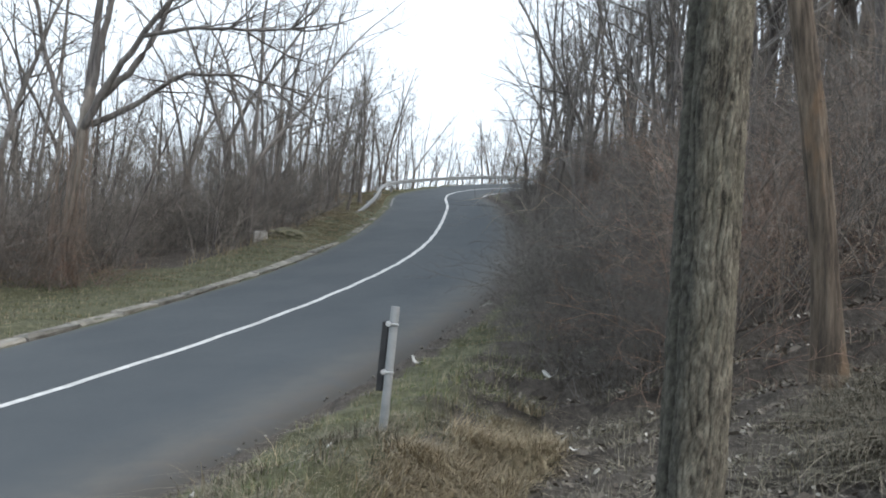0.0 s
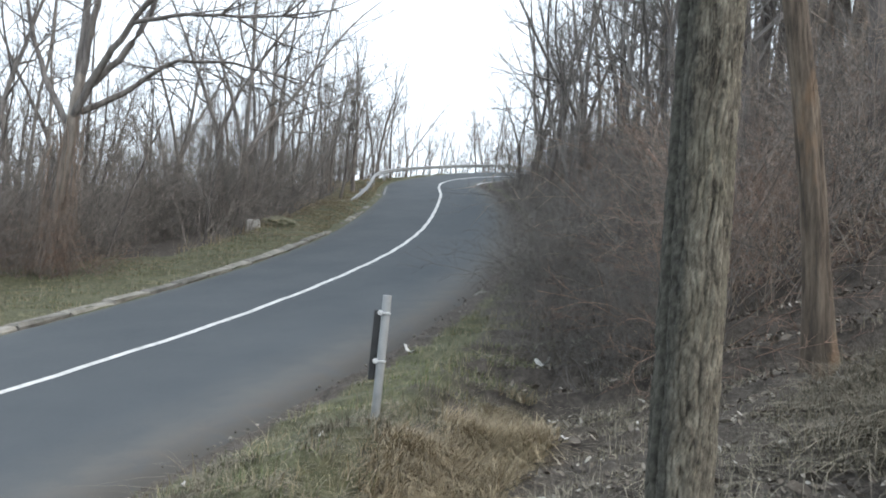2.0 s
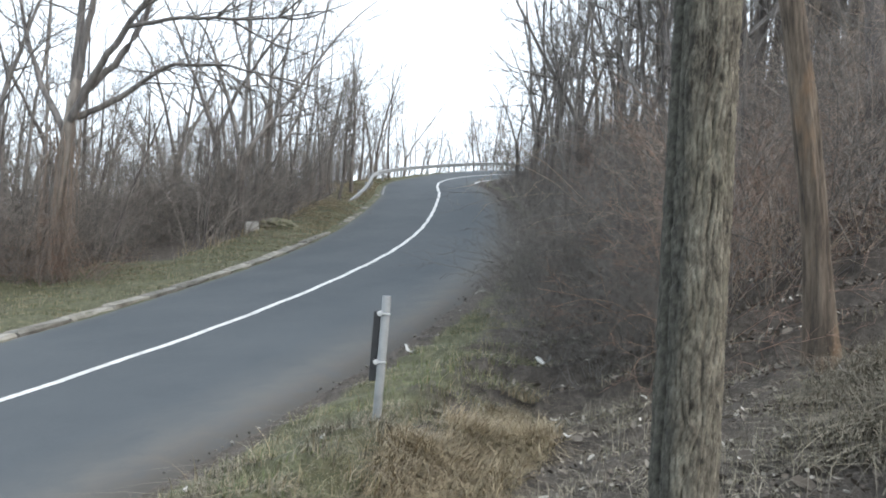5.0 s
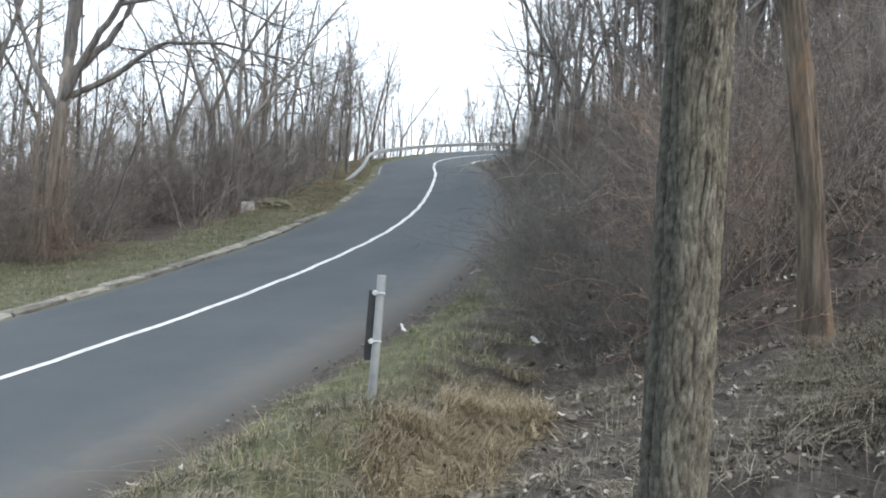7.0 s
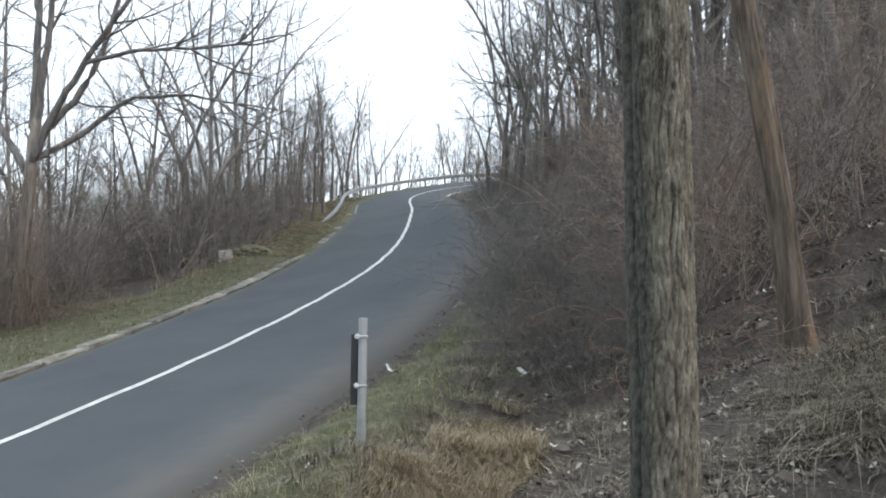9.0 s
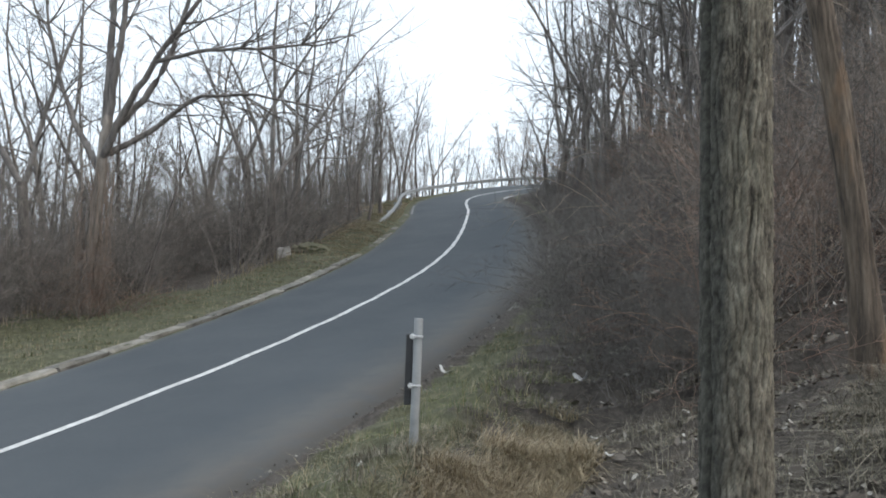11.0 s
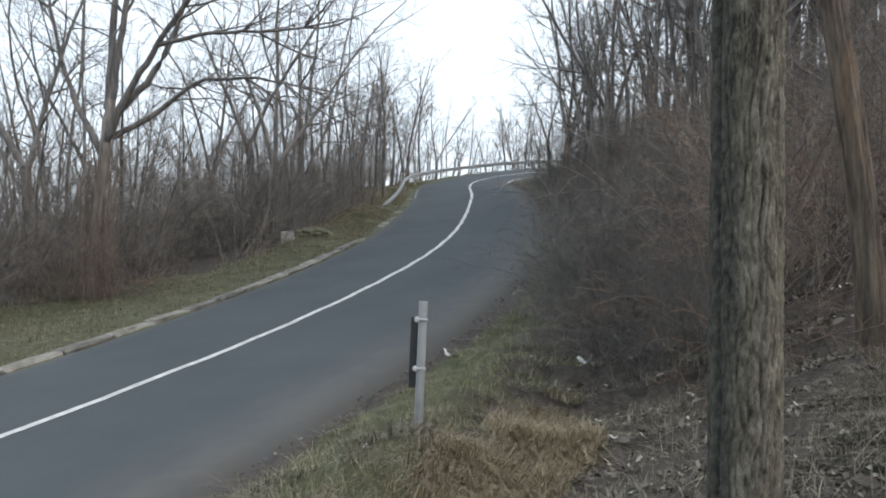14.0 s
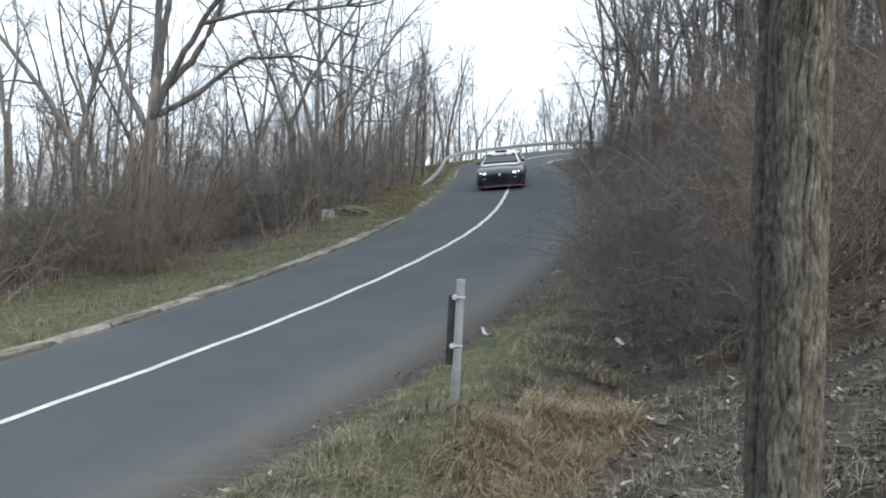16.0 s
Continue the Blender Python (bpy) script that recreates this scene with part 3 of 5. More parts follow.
def build_woods():
    rng = np.random.default_rng(7)
    left = lambda x, y, s, side, along: side > 0 and s > verge_width(along) + 0.25
    for k, (x, y) in enumerate(scatter(rng, 78, (-34, 2), (9, 52), lambda *a: left(*a) and a[0] < -5.2 and a[2] < 26, 1.1)):
        put_tree(rng, TREES[k % 6], x, y, "slender bare grey-brown tree in a dense roadside wood", "trees left of the road", rng.uniform(0.42, 0.66), (rng.normal(0, 6), rng.normal(0, 6)))
    # the tall ones at the edge of the wood
    for k, (x, y, sc, tx, ty) in enumerate(((-10.1, 16.6, 0.95, 0, 6), (-11.6, 20, 0.9, 0, -5), (-12.6, 17.5, 0.95, 0, 8), (-7.0, 24, 0.98, 0, -3), (-8.6, 27, 1.05, 0, -6), (-6.9, 25.6, 1.0, 0, 5),
                                            (-7.6, 30, 0.95, 0, 4), (-11, 29, 0.95, 0, 0), (-13.5, 25, 0.85, 0, 6), (-6.6, 33, 0.8, 0, 3))):
        put_tree(rng, FORKED[k * 3 % 4], x, y, "tall forked bare tree rising above the roadside wood", "tall trees left of the road", sc, (tx, ty))
    put_tree(rng, COLUMN, -5.15, 35.4, "narrow dense bare tree with upright twigs", "tall trees left of the road", 0.93, (0, 0))
    put_tree(rng, COLUMN, -5.4, 33.2, "narrow dense bare tree with upright twigs", "tall trees left of the road", 0.7, (0, 2))
    for x, y, sc, k in ((-4.3, 54, 0.86, 0), (-2.8, 56, 0.62, 2), (1.6, 57, 0.6, 1), (-0.6, 60, 0.6, 3), (3.2, 55, 0.68, 2), (-5.9, 50, 0.7, 1)):
        put_tree(rng, FORKED[k], x, y, "forked bare tree on the slope beyond the guard rail", "trees beyond the bend", sc, (0, 2))
    for k, (x, y) in enumerate(scatter(rng, 105, (-26, 0), (10, 50), lambda *a: left(*a) and a[0] < -4.8 and a[2] < 16, 0.7)):
        put_tree(rng, SAPLINGS[k % 4], x, y, "thin bare sapling in the undergrowth of the wood", "saplings left of the road", rng.uniform(0.55, 0.85), name="sapling")
    deep = []
    for k, (x, y) in enumerate(scatter(rng, 85, (-20, 0), (10, 46), lambda *a: left(*a) and a[0] < -4.5 and a[2] < 8.5, 0.7)):
        deep.append((k % 5, x, y, rng.uniform(0.9, 1.45)))
    for k, (x, y) in enumerate(scatter(rng, 26, (-16, -5), (15, 36), lambda *a: left(*a) and a[2] < 11, 0.8)):
        deep.append(((k + 3) % 5, x, y, rng.uniform(1.1, 1.7)))
    joined_undergrowth(rng, deep)
    for k, (x, y) in enumerate(scatter(rng, 34, (-19, -8.3), (12.5, 24), lambda *a: left(*a) and a[2] < verge_width(a[4]) + 5, 0.6)):
        put_shrub(rng, (SHRUBS + DARKS)[k % 5], x, y, "dark leafless thicket under the roadside trees", "undergrowth left of the road", rng.uniform(0.9, 1.5))
    for k, (x, y) in enumerate(scatter(rng, 5, (-20, -9), (14, 26), lambda *a: left(*a) and a[2] < 12, 1.2)):
        put_tree(rng, TREES[(k * 5 + 3) % 6], x, y, "slender bare grey-brown tree in a dense roadside wood", "trees left of the road", rng.uniform(0.5, 0.7))
    # beyond the bend, on the falling ground behind the rail
    for k, (x, y) in enumerate(scatter(rng, 72, (-14, 12), (48, 74), lambda x, y, s, side, along: side > 0 and s > 1.8, 1.2)):
        put_tree(rng, TREES[(k * 5) % 6], x, y, "bare tree on the slope beyond the guard rail", "trees beyond the bend", rng.uniform(0.5, 0.75) * (0.75 if y < 58 and -7 < x < 3 else 1.0))
    for k, (x, y) in enumerate(scatter(rng, 24, (-11, -4), (33, 52), lambda *a: left(*a) and a[2] < 5, 0.8)):
        put_tree(rng, TREES[(k * 5 + 1) % 6], x, y, "bare tree crowding the verge behind the guard rail", "trees left of the road", rng.uniform(0.42, 0.7))
    # the bank on the other side
    right = lambda x, y, s, side, along: side < 0 and x * x + y * y > 9
    for k, (x, y) in enumerate(scatter(rng, 22, (2.2, 8), (26, 43), lambda *a: right(*a) and 1.2 < a[2] < 5, 0.8)):
        put_shrub(rng, (SHRUBS + DARKS)[k % 5], x, y, "tall tangled bush inside the bend", "bushes on the bank", rng.uniform(1.0, 1.6))
    for k, (x, y, sc) in enumerate(((2.55, 30.5, 1.2), (2.75, 33, 1.3), (2.9, 35.3, 1.3), (3.2, 37.6, 1.2), (2.6, 27.5, 1.15), (2.5, 24.5, 1.1), (2.4, 22, 1.0))):
        put_shrub(rng, (DARKS + SHRUBS)[k % 5], x, y, "tall tangled bush inside the bend", "bushes on the bank", sc)
    for k, (x, y) in enumerate(scatter(rng, 8, (2.2, 8), (24, 43), lambda *a: right(*a) and 1.6 < a[2] < 5, 0.8)):
        put_tree(rng, SAPLINGS[k % 4], x, y, "thin bare sapling on the bank", "saplings on the bank", rng.uniform(0.8, 1.1), name="sapling")
    for k, (x, y) in enumerate(scatter(rng, 7, (2.2, 7.5), (24, 42), lambda *a: right(*a) and 2.0 < a[2] < 5, 0.9)):
        put_tree(rng, TREES[(k * 5 + 2) % 6], x, y, "bare tree leaning out over the inside of the bend", "trees on the bank", rng.uniform(0.7, 1.0), (rng.normal(0, 3), rng.normal(-4, 3)))
    for k, (x, y, sc, tx, ty) in enumerate(((2.75, 30, 0.98, 0, -4), (3.0, 27, 0.95, 0, -6), (3.5, 24, 0.9, 0, -5), (2.7, 37, 0.7, 0, -5), (4.3, 28, 1.05, 0, -4), (4.2, 21.5, 0.9, 0, -4), (5.4, 25, 1.0, 0, 0), (3.1, 33.5, 0.85, 0, -7), (4.6, 18, 0.85, 0, -5))):
        put_tree(rng, FORKED[(k + 1) % 4], x, y, "tall forked bare tree leaning out over the road", "trees on the bank", sc, (tx, ty))
    for k, (x, y) in enumerate(scatter(rng, 84, (1.5, 26), (6, 44), lambda *a: right(*a) and 2.6 < a[2] < 20 and a[0] < 0.75 * a[1] + 1 and a[0] + a[1] > 18, 1.1)):
        put_tree(rng, TREES[(k * 7) % 6], x, y, "bare tree on the wooded bank above the road", "trees on the bank", rng.uniform(0.8, 1.15) if x > 0.27 * y else rng.uniform(0.55, 0.85))
    for k, (x, y) in enumerate(scatter(rng, 34, (3.5, 18), (9, 20), lambda *a: right(*a) and a[2] > 5 and 0.34 * a[1] < a[0] < 0.85 * a[1], 0.8)):
        put_tree(rng, TREES[(0, 2, 5)[k % 3]], x, y, "dark-stemmed bare tree high on the wooded bank", "trees on the bank", rng.uniform(0.9, 1.2))
    for k, (x, y) in enumerate(scatter(rng, 62, (1.0, 18), (7, 42), lambda *a: right(*a) and 1.8 < a[2] < 11 and 0.24 * a[1] < a[0] < 0.75 * a[1] and a[0] + a[1] > 13, 0.9)):
        put_tree(rng, SAPLINGS[k % 4], x, y, "thin bare sapling on the bank", "saplings on the bank", rng.uniform(0.6, 0.95), name="sapling")
    for k, (x, y) in enumerate(scatter(rng, 75, (0.5, 13), (11, 42), lambda *a: right(*a) and 2.1 < a[2] < 7.5 and a[0] < 0.7 * a[1], 0.8)):
        kind = SHRUBS if k % 3 == 0 else BRAMBLES
        put_shrub(rng, kind[k % len(kind)], x, y, "tangled leafless brown bush on the road bank", "bushes on the bank", rng.uniform(0.75, 1.0) * (1.0 + 0.1 * max(0.0, min(2.5, x - 0.1 * y - 1.5))))


def thicket():
    """The tangle nearest the camera: dark bushes by the road, reddish brambles up the bank."""
    rng = np.random.default_rng(70)
    for x, y, sc in ((1.7, 8.0, 0.8), (1.9, 8.9, 0.9), (2.15, 9.9, 0.9), (2.5, 11.0, 1.0), (1.75, 7.35, 0.6), (2.3, 8.3, 0.9), (2.7, 12.4, 1.0), (1.55, 8.6, 0.65), (1.5, 7.6, 0.5), (1.7, 6.95, 0.48), (1.9, 7.5, 0.6), (2.1, 7.1, 0.55), (1.6, 7.1, 0.4), (1.55, 6.5, 0.4), (1.75, 6.2, 0.38), (1.95, 6.5, 0.46), (2.15, 6.25, 0.42), (1.6, 6.75, 0.34), (1.85, 6.75, 0.5)):
        put_shrub(rng, DARKS[int(x * 10) % 2], x, y, "dense dark leafless bush beside the road", "bushes on the bank", sc)
    for x, y, sc in ((0.98, 7.75, 0.36), (1.15, 7.05, 0.36), (1.4, 6.7, 0.4), (1.6, 6.4, 0.4), (0.95, 8.4, 0.45), (1.0, 9.6, 0.55), (1.05, 11, 0.6), (1.25, 12.5, 0.7), (1.6, 14.5, 0.75), (2.05, 17, 0.8), (2.4, 19.5, 0.85), (1.3, 8.3, 0.62), (1.3, 9.2, 0.75), (1.4, 10.2, 0.85), (1.6, 11.6, 0.85), (1.15, 7.7, 0.42), (1.9, 13.2, 0.9), (2.2, 15, 0.9), (1.4, 9.7, 0.6)):
        put_shrub(rng, DARKS[int(y * 10) % 2], x, y, "dark bush with fine twigs spreading over the shoulder", "bushes on the bank", sc)
    for x, y in scatter(rng, 62, (1.3, 9.5), (6.2, 14.5), lambda x, y, s, side, along: side < 0 and s > 2.9 and y > 5.7 + 0.3 * x and x < 0.85 * y, 0.5):
        k = int(rng.integers(6))
        put_shrub(rng, (BRAMBLES + SHRUBS)[k], x, y, "tangled reddish-brown brambles and vines on the bank", "brambles on the bank", rng.uniform(0.6, 0.9) if y < 8 else rng.uniform(0.75, 1.15))
    for k, (x, y) in enumerate(((1.95, 6.95), (2.2, 6.6), (2.5, 6.85), (2.2, 7.6), (2.85, 7.1), (3.3, 6.9), (3.8, 7.2), (4.4, 7.4), (2.5, 7.6), (3.1, 7.8), (3.6, 8.0), (5.0, 8.0))):
        put_shrub(rng, (BRAMBLES + SHRUBS)[k % 6], x, y, "tangled reddish-brown brambles and vines on the bank", "brambles on the bank", rng.uniform(0.52, 0.78))
    for k, (x, y) in enumerate(((-8.95, 15.4), (-7.85, 15.6), (-9.4, 15.9), (-8.3, 16.4), (-8.6, 15.25), (-7.5, 16.1), (-8.1, 15.3), (-7.9, 15.2), (-8.75, 15.6), (-9.1, 15.2))):
        put_shrub(rng, (SHRUBS + BRAMBLES[:1])[k % 4], x, y, "dry brown creepers sprawling round the foot of a tree", "undergrowth left of the road", rng.uniform(0.6, 0.95))
    for x, y, sc in ((2.2, 7.1, 0.6), (2.4, 7.9, 0.75), (2.6, 7.2, 0.65), (2.9, 6.9, 0.65), (3.2, 7.2, 0.7)):
        put_shrub(rng, CANES[int(x * 10) % 3], x, y, "pale arching dry canes among the brambles", "canes on the bank", sc)
    for x, y in scatter(rng, 38, (1.9, 7.5), (6.6, 12), lambda x, y, s, side, along: side < 0 and s > 2.9 and x > 0.2 * y + 0.4 and y > 5.6 + 0.3 * x and x < 0.8 * y, 0.5):
        put_shrub(rng, CANES[int(rng.integers(3))], x, y, "pale arching dry canes among the brambles", "canes on the bank", rng.uniform(0.6, 0.9) if y < 8.5 else rng.uniform(0.9, 1.3))


build_woods()
thicket()


# ---- the trunk beside the camera ----
def near_trunk():
    rng = np.random.default_rng(3)
    z = np.concatenate([np.linspace(-1.75, -0.75, 50, endpoint=False), np.linspace(-0.75, 1.45, 440), np.linspace(1.46, 5.0, 60)])
    cols, rows = 160, len(z)
    th = np.linspace(0, 2 * math.pi, cols, endpoint=False)
    T, Z = np.meshgrid(th, z)
    cx = 0.66 + 0.012 * np.sin(Z * 0.9) - 0.01 * Z
    cy = 1.76 + 0.01 * np.sin(Z * 0.7 + 1)
    r = 0.064 - 0.0025 * Z + 0.02 * np.clip(-0.9 - Z, 0, 1) ** 1.5

    def plates(around, tall, shift, seed):
        """Distance from the nearest crack between bark plates: tall cells wrapped round the trunk."""
        cr = np.random.default_rng(seed)
        u = T / (2 * math.pi) * around + shift * np.sin(Z * 9 + 2 * np.sin(T)) + 0.5 * shift * np.sin(Z * 27 + T * 2)
        w = (Z + 2) / tall + 0.3 * np.sin(T * 3 + Z * 4)
        jit = cr.random((around, int(8 / tall) + 4, 2))
        iu, iw = np.floor(u).astype(int), np.floor(w).astype(int)
        f1, f2 = np.full(T.shape, 9.0), np.full(T.shape, 9.0)
        for du in (-1, 0, 1):
            for dw in (-1, 0, 1):
                q = jit[(iu + du) % around, np.clip(iw + dw, 0, jit.shape[1] - 1)]
                d = np.hypot(u - (iu + du + q[..., 0]), w - (iw + dw + q[..., 1]))
                f2 = np.minimum(f2, np.maximum(d, f1))
                f1 = np.minimum(f1, d)
        return f2 - f1

    long, big, small = plates(9, 0.3, 0.2, 2), plates(21, 0.13, 0.45, 4), plates(46, 0.042, 0.7, 8)
    rise = np.clip(big / 0.3, 0, 1) ** 0.7
    chip = np.clip(small / 0.4, 0, 1)
    groove = np.clip(long / 0.16, 0, 1)
    # one deep seam runs up the trunk
    seam = np.exp(-((np.mod(T + 2.78 + 0.06 * np.sin(Z * 4) + 0.03 * np.sin(Z * 15) + math.pi, 2 * math.pi) - math.pi) / 0.13) ** 2)
    fine = np.sin(T * 31 + Z * 9) * np.sin(Z * 57 + 4 * np.sin(T * 11))
    r = r * (1 + 0.05 * np.sin(T * 2 + Z * 0.8) + 0.03 * np.sin(T * 3 - Z * 1.7)) + 0.0058 * (rise - 0.7) * (0.7 + 0.3 * np.sin(T * 5 + Z * 6)) + 0.0036 * (groove - 0.8) + 0.003 * (chip - 0.5) - 0.013 * seam + 0.0006 * fine + rng.normal(0, 0.0006, T.shape)
    v = np.stack([cx + r * np.cos(T), cy + r * np.sin(T), Z], 2).reshape(-1, 3)
    g = Geo()
    i, j = np.meshgrid(np.arange(cols), np.arange(rows - 1))
    i, j = i.ravel(), j.ravel()
    k = (i + 1) % cols
    g.add(v, np.stack([j * cols + i, j * cols + k, (j + 1) * cols + k, (j + 1) * cols + i], 1).tolist())
    m, nt, bsdf = material("furrowed_bark", 0.93)
    base = ramp(nt, noise_tex(nt, 32.0, 9.0, (1, 1, 0.45), rough=0.75), [(0.34, (0.024, 0.021, 0.017)), (0.45, (0.085, 0.075, 0.057)), (0.56, (0.155, 0.14, 0.108)), (0.68, (0.28, 0.26, 0.21))])
    lichen = ramp(nt, noise_tex(nt, 6.0, 6.0), [(0.5, (0, 0, 0)), (0.7, (0.6, 0.6, 0.6))])
    base = mixed(nt, lichen, base, (0.12, 0.112, 0.078))
    flake = ramp(nt, noise_tex(nt, 66.0, 5.0, (1, 1, 0.4), rough=0.65), [(0.56, (0, 0, 0)), (0.66, (0.5, 0.5, 0.5))])
    base = mixed(nt, flake, base, (0.27, 0.238, 0.175))
    rift = ramp(nt, noise_tex(nt, 30.0, 7.0, (1, 1, 0.2), rough=0.75), [(0.38, (0.22, 0.2, 0.18)), (0.46, (1, 1, 1))])
    base = mixed(nt, 1.0, base, rift, "MULTIPLY")
    # a dark flank: shade painted into the bark on the side away from the slope
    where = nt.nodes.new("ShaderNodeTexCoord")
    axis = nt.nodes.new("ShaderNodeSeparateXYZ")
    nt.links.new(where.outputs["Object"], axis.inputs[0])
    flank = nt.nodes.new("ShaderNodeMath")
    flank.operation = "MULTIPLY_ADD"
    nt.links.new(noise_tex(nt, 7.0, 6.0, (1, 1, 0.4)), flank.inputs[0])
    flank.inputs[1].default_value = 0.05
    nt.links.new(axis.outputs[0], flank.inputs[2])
    shaded_side = ramp(nt, flank.outputs[0], [(0.638, (0.85, 0.85, 0.85)), (0.656, (0, 0, 0))])
    base = mixed(nt, shaded_side, base, ramp(nt, noise_tex(nt, 60.0, 6.0), [(0.35, (0.02, 0.02, 0.017)), (0.65, (0.075, 0.075, 0.062))]))
    # crevice shade multiplied into the colour: hollows darker, raised edges lighter
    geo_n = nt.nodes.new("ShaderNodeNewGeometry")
    crack_shade = ramp(nt, geo_n.outputs["Pointiness"], [(0.43, (0.38, 0.35, 0.32)), (0.51, (1, 1, 1)), (0.6, (1.2, 1.18, 1.15))])
    nt.links.new(mixed(nt, 1.0, base, crack_shade, "MULTIPLY"), bsdf.inputs["Base Color"])
    bump(nt, bsdf, noise_tex(nt, 120.0, 7.0, (1, 1, 0.3)), 0.8, 0.006)
    top = tagged(new("tree"), "tree trunk with deeply furrowed grey-brown bark and lichen", "tree")
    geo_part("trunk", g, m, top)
    crown = Geo()
    spec = [(6, 5, 0.13, 0.09, 6, 0.42, 0.7, 0.35), (4, 3, 0.17, 0.06, 5, 0.5, 0.75, 0.4), (3, 3, 0.2, 0.03, 0, 0, 0, 0.5)]
    for c in range(7):
        a = c * 2.4
        grow(crown, rng, (0.62, 1.76, 4.2 + 0.12 * c), (0.5 * math.cos(a), 0.5 * math.sin(a), 1), 2.4, 0.025, 0, spec)
    geo_part("crown", crown, TWIG, top, "bare winter branches and twigs")


def torn_tree():
    """The leaning tree on the bank, bark torn off its base."""
    bx, by = 2.67, 5.4
    bz = gz(bx, by)
    g, rng = Geo(), np.random.default_rng(12)
    cols, rows = 40, 90
    z = np.linspace(-0.3, 6.0, rows)
    T, Z = np.meshgrid(np.linspace(0, 2 * math.pi, cols, endpoint=False), z)
    r = 0.072 - 0.005 * Z + 0.04 * np.exp(-np.clip(Z, 0, 9) * 3)
    r = r * (1 + 0.1 * np.sin(T * 3 + Z) + 0.06 * np.sin(T * 5 - 2 * Z)) + 0.02 * np.abs(np.sin(T * 6 + 0.9 * np.sin(Z * 4) + 0.4 * np.sin(Z * 13 + T))) ** 0.7 + rng.normal(0, 0.0015, T.shape)
    cx = -0.13 * Z + 0.03 * np.sin(Z * 1.2)
    v = np.stack([cx + r * np.cos(T), 0.02 * Z + r * np.sin(T), Z], 2).reshape(-1, 3)
    i, j = np.meshgrid(np.arange(cols), np.arange(rows - 1))
    i, j = i.ravel(), j.ravel()
    k = (i + 1) % cols
    g.add(v, np.stack([j * cols + i, j * cols + k, (j + 1) * cols + k, (j + 1) * cols + i], 1).tolist())
    m, nt, bsdf = material("torn_bark", 0.92)
    base = ramp(nt, noise_tex(nt, 12.0, 9.0, (1, 1, 0.12), rough=0.7), [(0.36, (0.022, 0.017, 0.013)), (0.48, (0.08, 0.061, 0.045)), (0.66, (0.175, 0.138, 0.103))])
    wood = ramp(nt, noise_tex(nt, 3.2, 4.0, (1, 1, 0.35)), [(0.55, (0, 0, 0)), (0.66, (0.6, 0.6, 0.6))])
    base = mixed(nt, wood, base, (0.2, 0.125, 0.072))
    nt.links.new(base, bsdf.inputs["Base Color"])
    bump(nt, bsdf, noise_tex(nt, 50.0, 7.0, (1, 1, 0.15)), 0.8, 0.012)
    top = tagged(new("tree"), "leaning tree on the bank with torn bark showing orange wood", "tree")
    top.matrix_basis = pose(bx, by, bz)
    geo_part("trunk", g, m, top)
    crown = Geo()
    spec = [(6, 5, 0.13, 0.09, 6, 0.42, 0.7, 0.35), (4, 3, 0.17, 0.06, 5, 0.5, 0.75, 0.4), (3, 3, 0.2, 0.03, 0, 0, 0, 0.5)]
    for c in range(9):
        a = c * 2.4
        grow(crown, rng, (-0.13 * (4.4 + 0.17 * c), 0.09, 4.4 + 0.17 * c), (0.5 * math.cos(a), 0.5 * math.sin(a), 1), 3.2, 0.05, 0, spec)
    geo_part("crown", crown, TWIG, top, "bare winter branches and twigs")


